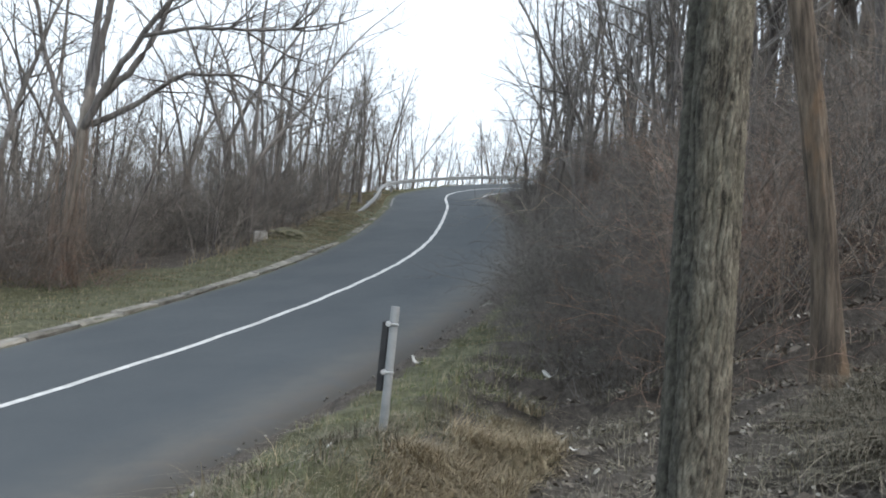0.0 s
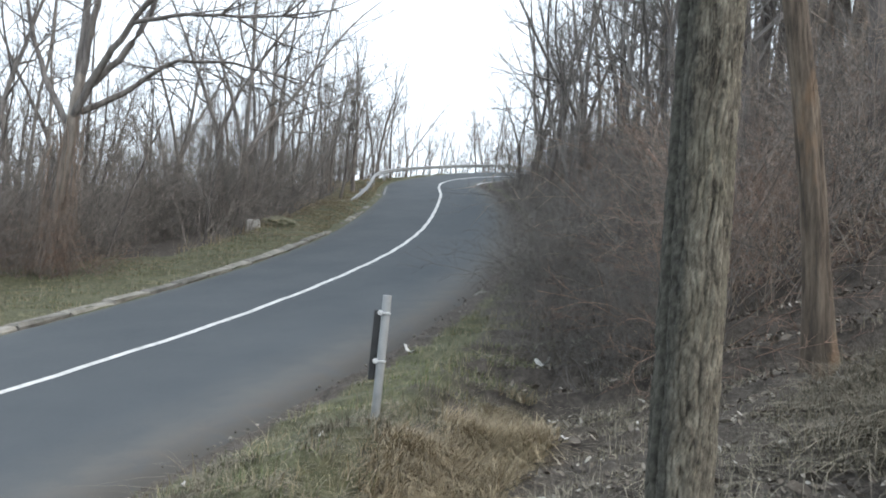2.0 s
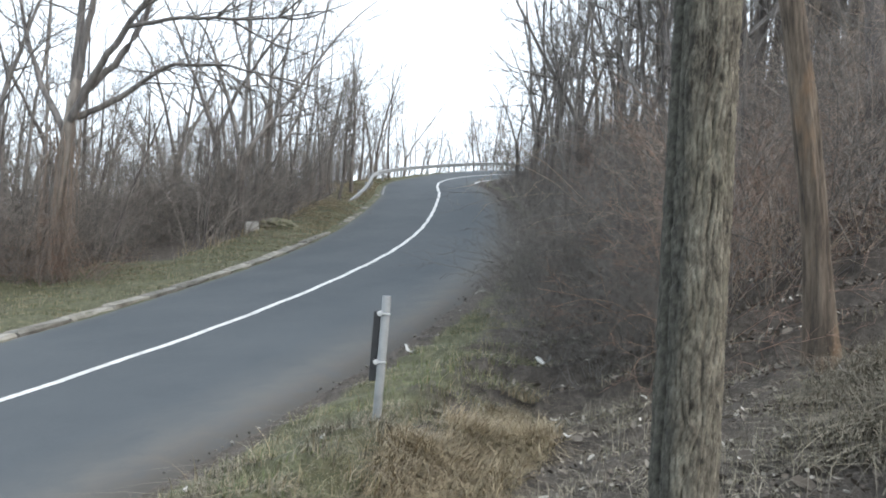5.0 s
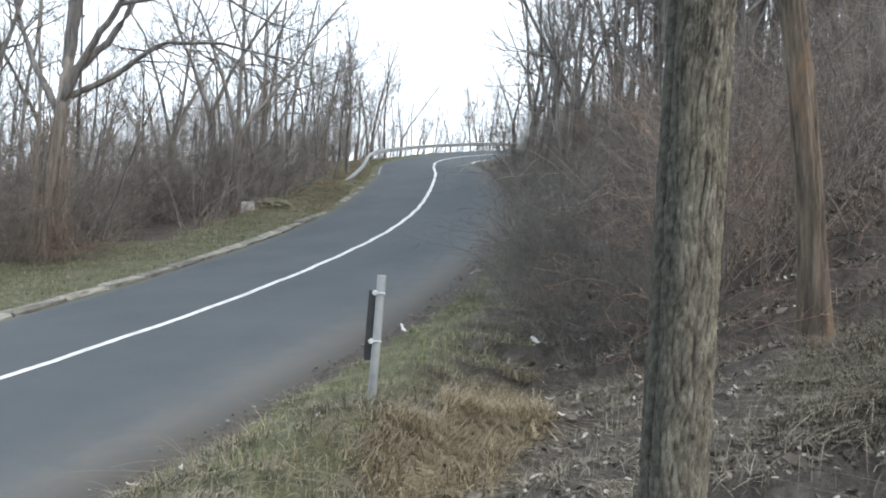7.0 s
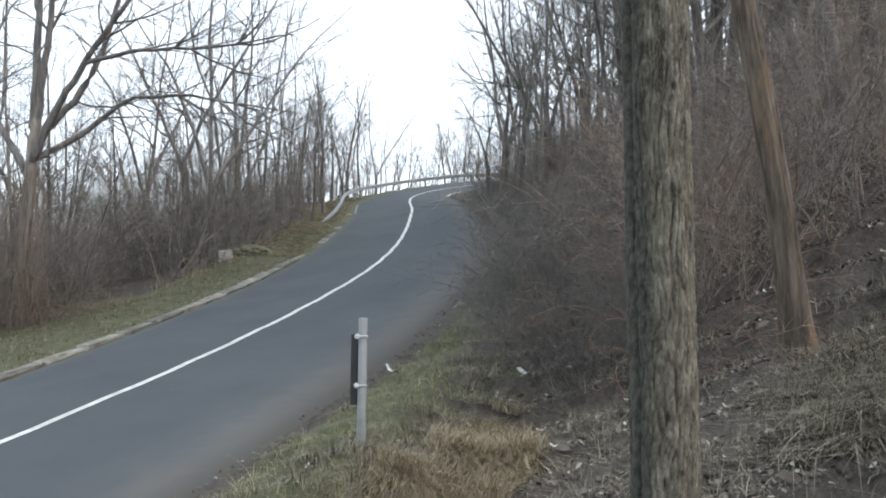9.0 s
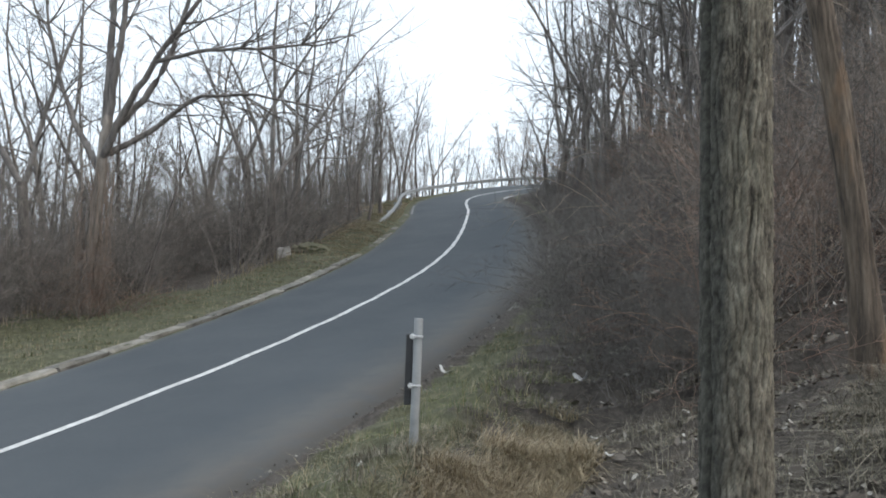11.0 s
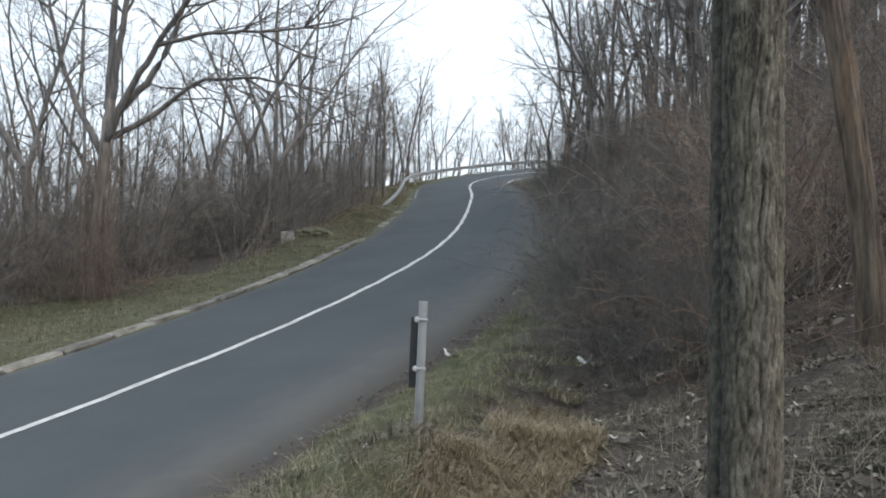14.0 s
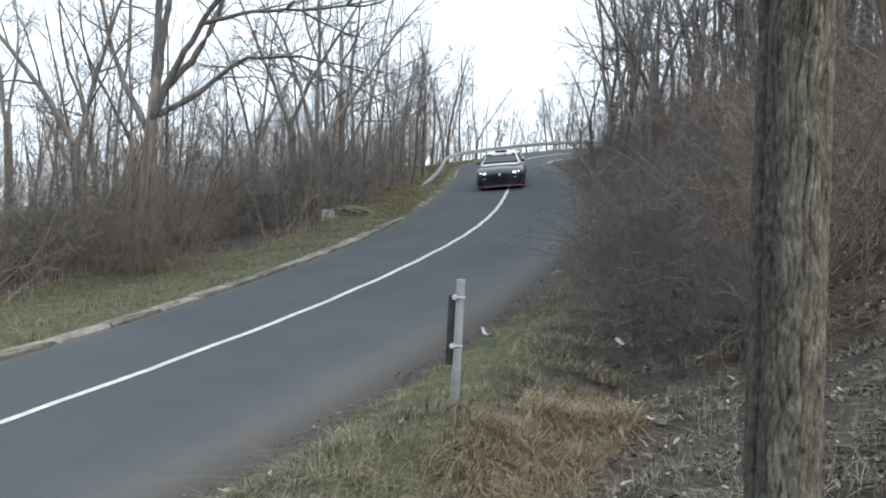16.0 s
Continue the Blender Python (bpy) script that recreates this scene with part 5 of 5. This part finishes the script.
# ---- loose things on the ground ----
def loose_things():
    rng = np.random.default_rng(31)
    x, y = -6.3, 23.3
    bm = bmesh.new()
    box(bm, (0.4, 0.36, 0.42), (0, 0, 0.1), bevel=0.05)
    for v in bm.verts:
        v.co += Vector((rng.normal(0, 0.015), rng.normal(0, 0.015), rng.normal(0, 0.015)))
    me = bpy.data.meshes.new("concrete_block")
    bm.to_mesh(me)
    bm.free()
    me.materials.append(surface("pale_concrete", [(0.3, (0.3, 0.29, 0.27)), (0.7, (0.52, 0.5, 0.47))], 6.0, 0.9, bumps=(40.0, 0.5, 0.01)))
    ob = tagged(new("concrete_block", me), "weathered pale concrete block half sunk in the verge", "block")
    ob.matrix_basis = pose(x, y, gz(x, y), 4, -6, 25)
    bm = bmesh.new()
    bmesh.ops.create_icosphere(bm, subdivisions=3, radius=1.0)
    for v in bm.verts:
        v.co = Vector((v.co.x * 0.6, v.co.y * 0.4, v.co.z * 0.24)) * (1 + 0.3 * noise.noise(v.co * 2.3) + 0.15 * noise.noise(v.co * 6.1))
    me = bpy.data.meshes.new("rubble_heap")
    bm.to_mesh(me)
    bm.free()
    me.materials.append(surface("mossy_rubble", [(0.3, (0.06, 0.065, 0.035)), (0.7, (0.2, 0.19, 0.125))], 5.0, 0.95, bumps=(14.0, 0.9, 0.05)))
    ob = tagged(new("rubble_heap", me), "low mossy heap of rubble beside a concrete block", "rubble")
    ob.matrix_basis = pose(-5.6, 23.9, gz(-5.6, 23.9) + 0.05, 0, 0, 30)
    pale = surface("pale_scrap", [(0.3, (0.45, 0.44, 0.42)), (0.7, (0.7, 0.69, 0.66))], 12.0, 0.7)

    def scrap(px, py, size, label, bent):
        g = Geo()
        n = 7
        u = np.linspace(-1, 1, n)
        v = []
        for i in range(n):
            w = size * 0.35 * (1 - 0.5 * abs(u[i])) * (1 + 0.3 * math.sin(i * 2.1))
            zz = bent * size * u[i] ** 2 + 0.01
            v += [(u[i] * size, -w, zz), (u[i] * size, w, zz + 0.3 * w), (u[i] * size, w, zz + 0.3 * w + 0.004), (u[i] * size, -w, zz + 0.004)]
        g.add(v, [(i * 4 + j, i * 4 + (j + 1) % 4, i * 4 + 4 + (j + 1) % 4, i * 4 + 4 + j) for i in range(n - 1) for j in range(4)])
        ob = tagged(new("paper_scrap", g.mesh("paper_scrap", pale)), label, "litter", "scraps of litter")
        ob.matrix_basis = pose(px, py, gz(px, py) + 0.02, rng.normal(0, 8), rng.normal(0, 8), rng.random() * 360)

    scrap(1.03, 7.2, 0.1, "curled pale scrap lying at the foot of the bushes", 0.7)
    scrap(-0.28, 8.25, 0.1, "crumpled pale scrap at the edge of the road", 0.5)
    for px, py, sz in ((0.62, 5.75, 0.04), (0.72, 5.6, 0.045), (0.98, 5.3, 0.032), (0.45, 5.85, 0.025), (-0.6, 5.0, 0.03), (1.0, 6.1, 0.04), (-1.55, 4.55, 0.03), (-1.3, 4.6, 0.035), (2.6, 5.0, 0.04)):
        scrap(px, py, sz, "small pale dead leaf or scrap on the ground", 0.5)


marker_post()
guard_rail()
krng = np.random.default_rng(17)
kerb(1, -6, 40, "row of weathered concrete kerb stones along the verge", 23, krng)
kerb(-1, 11.0, 26, "sunken concrete kerb stones along the shoulder", 9, krng, 0.1)
loose_things()


# ---- the rally car ----
def paint(name, stops, rough=0.25):
    m = surface(name, stops, 2.0, rough, bumps=None)
    m.node_tree.nodes["Principled BSDF"].inputs["Coat Weight"].default_value = 0.6
    return m


CAR_BLACK = paint("black_car_paint", [(0.3, (0.01, 0.011, 0.013)), (0.7, (0.02, 0.021, 0.024))], 0.32)
CAR_WHITE = paint("white_car_paint", [(0.3, (0.72, 0.73, 0.74)), (0.7, (0.8, 0.8, 0.8))])
CAR_RED = paint("red_trim", [(0.3, (0.3, 0.1, 0.11)), (0.7, (0.38, 0.14, 0.15))], 0.4)
CAR_TRIM = surface("black_trim", [(0.3, (0.008, 0.008, 0.009)), (0.7, (0.02, 0.02, 0.02))], 6.0, 0.6)
CAR_GLASS = surface("dark_glass", [(0.3, (0.012, 0.014, 0.016)), (0.7, (0.02, 0.023, 0.026))], 3.0, 0.06, bumps=None)
TYRE = surface("tyre_rubber", [(0.3, (0.012, 0.012, 0.012)), (0.7, (0.03, 0.03, 0.03))], 9.0, 0.85)
RIM = surface("white_rim", [(0.3, (0.6, 0.6, 0.6)), (0.7, (0.75, 0.75, 0.75))], 9.0, 0.4, 0.2, bumps=None)
LAMP, lamp_nt, lamp_bsdf = material("lit_headlamp", 0.15)
lamp_bsdf.inputs["Base Color"].default_value = (0.85, 0.88, 0.9, 1)
lamp_bsdf.inputs["Emission Color"].default_value = (0.93, 0.97, 1.0, 1)
lamp_bsdf.inputs["Emission Strength"].default_value = 1.6


def loft(sections, closed_ends=True):
    """A skin over cross-sections, each a list of (x, y, z) for the half x >= 0, mirrored."""
    bm = bmesh.new()
    rings = []
    for sec in sections:
        full = [Vector(p) for p in sec] + [Vector((-p[0], p[1], p[2])) for p in reversed(sec) if p[0] > 1e-4]
        rings.append([bm.verts.new(p) for p in full])
    for a, b in zip(rings[:-1], rings[1:]):
        n = len(a)
        for i in range(n):
            f = bm.faces.new((a[i], a[(i + 1) % n], b[(i + 1) % n], b[i]))
            f.smooth = True
    if closed_ends:
        bm.faces.new(list(reversed(rings[0])))
        bm.faces.new(rings[-1])
    bmesh.ops.recalc_face_normals(bm, faces=bm.faces)
    return bm


def slab(corners, thick, grow_out):
    """A thin plate on four corners, offset outwards."""
    c = [Vector(p) for p in corners]
    n = (c[1] - c[0]).cross(c[2] - c[0]).normalized() * grow_out
    bm = bmesh.new()
    a = [bm.verts.new(p + n * 0.004) for p in c]
    b = [bm.verts.new(p - n * thick) for p in c]
    bm.faces.new(a)
    bm.faces.new(list(reversed(b)))
    for i in range(4):
        bm.faces.new((a[i], b[i], b[(i + 1) % 4], a[(i + 1) % 4]))
    bmesh.ops.recalc_face_normals(bm, faces=bm.faces)
    return bm


def rally_car():
    car = tagged(new("rally_car"), "black and white rally hatchback with lit headlamps and red splitter", "car")
    # lower body: y forward, half-width, bottom, shoulder and top heights
    st = [(-2.0, 0.78, 0.34, 0.78, 0.98), (-1.88, 0.88, 0.26, 0.8, 1.02), (-1.5, 0.91, 0.2, 0.82, 1.03), (-1.0, 0.91, 0.18, 0.82, 1.0), (-0.4, 0.86, 0.18, 0.8, 0.97), (0.3, 0.86, 0.18, 0.79, 0.95),
          (0.85, 0.89, 0.18, 0.78, 0.93), (1.3, 0.92, 0.19, 0.76, 0.88), (1.7, 0.91, 0.2, 0.7, 0.81), (1.92, 0.86, 0.2, 0.62, 0.73), (2.04, 0.74, 0.22, 0.54, 0.62)]
    secs = [[(0, y, zb), (w * 0.9, y, zb), (w, y, zb + 0.1), (w, y, (zb + zs) / 2), (w * 0.98, y, zs), (w * 0.86, y, zt - 0.03), (w * 0.55, y, zt), (0, y, zt + 0.025)] for y, w, zb, zs, zt in st]
    body = part("body", loft(secs), CAR_BLACK, car, "black painted body shell")
    # white sheet on the bonnet's rear part, painted in place of the sky's reflection
    hood = [[(0, y, z + 0.03), (w * 0.5, y, z + 0.022), (w * 0.8, y, z)] for y, w, z in ((0.88, 0.92, 0.925), (1.0, 0.92, 0.918), (1.18, 0.9, 0.9), (1.34, 0.8, 0.878))]

    def sheet(rows, lift):
        bm = bmesh.new()
        grid = [[bm.verts.new((x, y, z + lift)) for x, y, z in ([(-a, b, c) for a, b, c in reversed(r[1:])] + r)] for r in rows]
        for a, b in zip(grid[:-1], grid[1:]):
            for i in range(len(a) - 1):
                bm.faces.new((a[i], a[i + 1], b[i + 1], b[i])).smooth = True
        ext = bmesh.ops.extrude_face_region(bm, geom=bm.faces[:])
        for v in [e for e in ext["geom"] if isinstance(e, bmesh.types.BMVert)]:
            v.co.z += 0.008
        bmesh.ops.recalc_face_normals(bm, faces=bm.faces)
        return bm

    part("bonnet_reflection", sheet(hood, 0.004), CAR_WHITE, body, "white sheet for the sky's reflection on the black bonnet")
    # cabin
    cab = [[(0, 0.95, 0.93), (0.72, 0.9, 0.93), (0.75, 0.86, 0.92)],
           [(0, 0.2, 1.31), (0.52, 0.18, 1.295), (0.59, 0.14, 1.26)],
           [(0, -0.08, 1.395), (0.5, -0.1, 1.38), (0.585, -0.12, 1.33)],
           [(0, -0.55, 1.43), (0.5, -0.55, 1.41), (0.59, -0.55, 1.36)],
           [(0, -1.35, 1.38), (0.48, -1.35, 1.36), (0.57, -1.35, 1.3)],
           [(0, -1.86, 1.02), (0.66, -1.84, 1.0), (0.72, -1.8, 0.98)]]
    cab = [c + [(c[2][0] + (0.06 if i in (0, 5) else 0.2), c[2][1], 0.9)] for i, c in enumerate(cab)]
    cabin = part("cabin", loft(cab), CAR_WHITE, car, "white roof and pillars")
    part("windscreen", slab([(-0.63, 0.875, 0.965), (0.63, 0.875, 0.965), (0.5, 0.235, 1.28), (-0.5, 0.235, 1.28)], 0.02, 3), CAR_GLASS, cabin, "dark reflecting windscreen")
    part("sun_strip", slab([(-0.545, 0.36, 1.227), (0.545, 0.36, 1.227), (0.53, 0.228, 1.297), (-0.53, 0.228, 1.297)], 0.014, 5), CAR_TRIM, cabin, "dark sun strip")
    for x, w in ((-0.3, 0.2), (0.1, 0.44)):
        part("lettering_bar", slab([(x - w / 2, 0.345, 1.24), (x + w / 2, 0.345, 1.24), (x + w / 2, 0.262, 1.284), (x - w / 2, 0.262, 1.284)], 0.011, 7), CAR_WHITE, cabin, "plain white bar on the sun strip")
    for s in (-1, 1):
        part("side_window", slab([(s * 0.785, 0.62, 0.955), (s * 0.79, -0.4, 0.955), (s * 0.615, -0.42, 1.31), (s * 0.61, 0.06, 1.29)], 0.015, 3 * s), CAR_GLASS, cabin, "dark side window")
        part("side_window", slab([(s * 0.79, -0.48, 0.955), (s * 0.775, -1.3, 0.97), (s * 0.605, -1.22, 1.28), (s * 0.615, -0.5, 1.31)], 0.015, 3 * s), CAR_GLASS, cabin, "dark side window")
        bm = bmesh.new()
        box(bm, (0.16, 0.1, 0.12), (s * 0.89, 0.62, 1.0), bevel=0.03, segments=3)
        box(bm, (0.14, 0.03, 0.03), (s * 0.82, 0.63, 0.97), bevel=0.008)
        part("door_mirror", bm, CAR_BLACK, car)
        bm = bmesh.new()
        box(bm, (0.3, 0.1, 0.16), (s * 0.64, 1.9, 0.62), Euler((0.35, 0, -s * 0.42)), bevel=0.035, segments=3)
        lamp = part("headlamp", bm, CAR_TRIM, car, "headlamp housing")
        for dx in (-0.06, 0.075):
            bm = bmesh.new()
            cyl(bm, 0.062, 0.04, (s * 0.64 + dx, 1.955 - s * dx * 0.42, 0.63), "Y", 16, bevel=0.008)
            part("lens", bm, LAMP, lamp, "lit white lens")
        bm = bmesh.new()
        cyl(bm, 0.05, 0.05, (s * 0.62, 1.99, 0.38), "Y", 14, bevel=0.006)
        part("fog_lamp", bm, LAMP, car, "small lit fog lamp")
        bm = bmesh.new()
        box(bm, (0.26, 0.02, 0.03), (s * 0.68, 2.015, 0.47), Euler((0, 0, -s * 0.35)), bevel=0.004)
        part("bumper_stripe", bm, CAR_WHITE, car, "short white stripe on the bumper")
        # flared arches
        for y in (1.28, -1.28):
            g = Geo()
            a = np.linspace(-0.15, math.pi + 0.15, 15)
            pts = np.stack([np.full(15, s * 0.9), y + 0.37 * np.cos(a), 0.33 + 0.37 * np.sin(a)], 1)
            g.tube(pts, np.full(15, 0.035), 8, True)
            geo_part("wheel_arch", g, CAR_BLACK, body)
        bm = bmesh.new()
        box(bm, (0.06, 1.9, 0.08), (s * 0.885, 0, 0.21), bevel=0.015)
        part("side_skirt", bm, CAR_BLACK, body)
        bm = bmesh.new()
        box(bm, (0.012, 0.14, 0.02), (s * 0.87, -0.25, 0.78), bevel=0.004)
        part("door_handle", bm, CAR_TRIM, body)
    bm = bmesh.new()
    box(bm, (0.86, 0.06, 0.24), (0, 2.01, 0.4), bevel=0.03)
    grille = part("grille", bm, CAR_TRIM, car, "black mesh grille")
    for k in range(5):
        bm = bmesh.new()
        box(bm, (0.8, 0.012, 0.012), (0, 2.046, 0.32 + 0.04 * k))
        part("grille_bar", bm, CAR_BLACK, grille)
    bm = bmesh.new()
    cyl(bm, 0.055, 0.02, (0, 2.035, 0.6), "Y", 16, bevel=0.004)
    part("badge", bm, RIM, car, "plain round silver badge")
    bm = bmesh.new()
    box(bm, (1.72, 0.3, 0.03), (0, 1.96, 0.15), bevel=0.01)
    part("splitter", bm, CAR_TRIM, car, "black front splitter")
    bm = bmesh.new()
    box(bm, (1.7, 0.03, 0.045), (0, 2.11, 0.168), bevel=0.008)
    part("splitter_edge", bm, CAR_RED, car, "red splitter edge")
    bm = bmesh.new()
    box(bm, (0.42, 0.3, 0.075), (0, -0.2, 1.43), Euler((0.06, 0, 0)), bevel=0.02)
    part("roof_scoop", bm, CAR_TRIM, car, "black roof air scoop")
    bm = bmesh.new()
    box(bm, (1.3, 0.3, 0.03), (0, -1.78, 1.35), Euler((-0.12, 0, 0)), bevel=0.01)
    wing = part("rear_wing", bm, CAR_BLACK, car, "black rear wing")
    for s in (-1, 1):
        bm = bmesh.new()
        box(bm, (0.025, 0.34, 0.2), (s * 0.655, -1.78, 1.3), bevel=0.008)
        part("end_plate", bm, CAR_BLACK, wing)
        bm = bmesh.new()
        box(bm, (0.03, 0.2, 0.34), (s * 0.3, -1.7, 1.2), Euler((0.2, 0, 0)), bevel=0.008)
        part("wing_strut", bm, CAR_TRIM, wing)
        bm = bmesh.new()
        box(bm, (0.24, 0.06, 0.14), (s * 0.68, -1.97, 0.86), Euler((0, 0, s * 0.3)), bevel=0.02)
        part("tail_lamp", bm, CAR_RED, car, "red tail lamp")
    bm = bmesh.new()
    box(bm, (0.012, 0.05, 0.1), (0.0, -1.1, 1.43), bevel=0.003)
    part("aerial", bm, CAR_TRIM, car)
    wheels = []
    for s in (-1, 1):
        for y in (1.28, -1.28):
            g = Geo()
            prof = [(0.2, -0.105), (0.27, -0.115), (0.305, -0.1), (0.32, -0.06), (0.32, 0.06), (0.305, 0.1), (0.27, 0.115), (0.2, 0.105)]
            n = 28
            v = [(b, r * math.cos(2 * math.pi * i / n), r * math.sin(2 * math.pi * i / n)) for i in range(n) for r, b in prof]
            m = len(prof)
            g.add(v, [(i * m + j, ((i + 1) % n) * m + j, ((i + 1) % n) * m + (j + 1) % m, i * m + (j + 1) % m) for i in range(n) for j in range(m)])
            wheel = tagged(hold(new("wheel"), car), "road wheel with white rim")
            wheel.matrix_basis = pose(s * 0.8, y, 0.32)
            geo_part("tyre", g, TYRE, wheel)
            bm = bmesh.new()
            cyl(bm, 0.055, 0.08, (s * 0.06, 0, 0), "X", 12)
            for k in range(6):
                a = k * math.pi / 3
                box(bm, (0.03, 0.05, 0.19), (s * 0.075, -0.11 * math.sin(a), 0.11 * math.cos(a)), Euler((a, 0, 0)))
            cyl(bm, 0.205, 0.02, (s * 0.02, 0, 0), "X", 24)
            part("rim", bm, RIM, wheel, "white spoked rim")
            wheels.append((wheel, s, y))
    # a low, broad roof line
    for o in car.children_recursive:
        if o.type == "MESH" and o.parent.name.split(".")[0] != "wheel":
            for v in o.data.vertices:
                if v.co.z > 0.93:
                    v.co.z = 0.93 + (v.co.z - 0.93) * 0.84
                    if abs(v.co.x) < 0.8:
                        v.co.x *= 1.1
    car.scale = (1.03, 1.03, 1.03)
    return car, wheels


RALLY_CAR, WHEELS = rally_car()

# where the nose is, and how far its heading turns from straight towards -y (positive: towards +x)
CAR_WAY = [(0.0, 120.0, 18.0, -78), (10.0, 60.0, 30.6, -74), (12.0, 38.0, 36.6, -72), (13.0, 24.0, 41.2, -74), (13.7, 12.0, 44.6, -84), (14.1, 5.6, 44.6, -72), (14.3, 2.7, 44.0, -60), (14.5, 0.68, 43.2, -36), (14.75, -0.25, 42.2, -14),
           (15.0, -0.85, 41.1, -3), (15.2, -1.1, 39.2, 2), (15.5, -1.18, 36.75, 3), (15.8, -1.15, 33.0, 1), (16.0, -1.28, 30.2, 0)]


def car_pose(x, y, turn):
    a = radians(turn)
    ahead = Vector((math.sin(a), -math.cos(a), 0))
    mid = Vector((x, y, 0)) - ahead * 2.11
    across = Vector((-ahead.y, ahead.x, 0))
    z = lambda p: float(road_z(p.x, p.y))
    fwd = Vector((ahead.x, ahead.y, (z(mid + ahead * 1.28) - z(mid - ahead * 1.28)) / 2.56)).normalized()
    lef = Vector((across.x, across.y, (z(mid + across * 0.8) - z(mid - across * 0.8)) / 1.6)).normalized()
    up = fwd.cross(lef).normalized()
    lef = up.cross(fwd)
    m = Matrix((-lef, fwd, up)).transposed().to_4x4()
    m.translation = (mid.x, mid.y, (z(mid + ahead * 1.28) + z(mid - ahead * 1.28)) / 2 + 0.004)
    return m


def motions():
    walk(RALLY_CAR, [(t, car_pose(x, y, a)) for t, x, y, a in CAR_WAY])
    ts = np.array([r[0] for r in CAR_WAY])
    xs, ys = np.array([r[1] for r in CAR_WAY]), np.array([r[2] for r in CAR_WAY])
    for wheel, s, y in WHEELS:
        rows, angle, last, t = [(0.0, pose(s * 0.8, y, 0.32))], 0.0, None, 14.0
        while t <= 16.0001:
            p = np.array([np.interp(t, ts, xs), np.interp(t, ts, ys)])
            if last is not None:
                angle -= min(80.0, math.degrees(np.linalg.norm(p - last) / 0.32))
            last = p
            rows.append((t, pose(s * 0.8, y, 0.32, angle)))
            t += 1 / 30
        walk(wheel, rows)


motions()
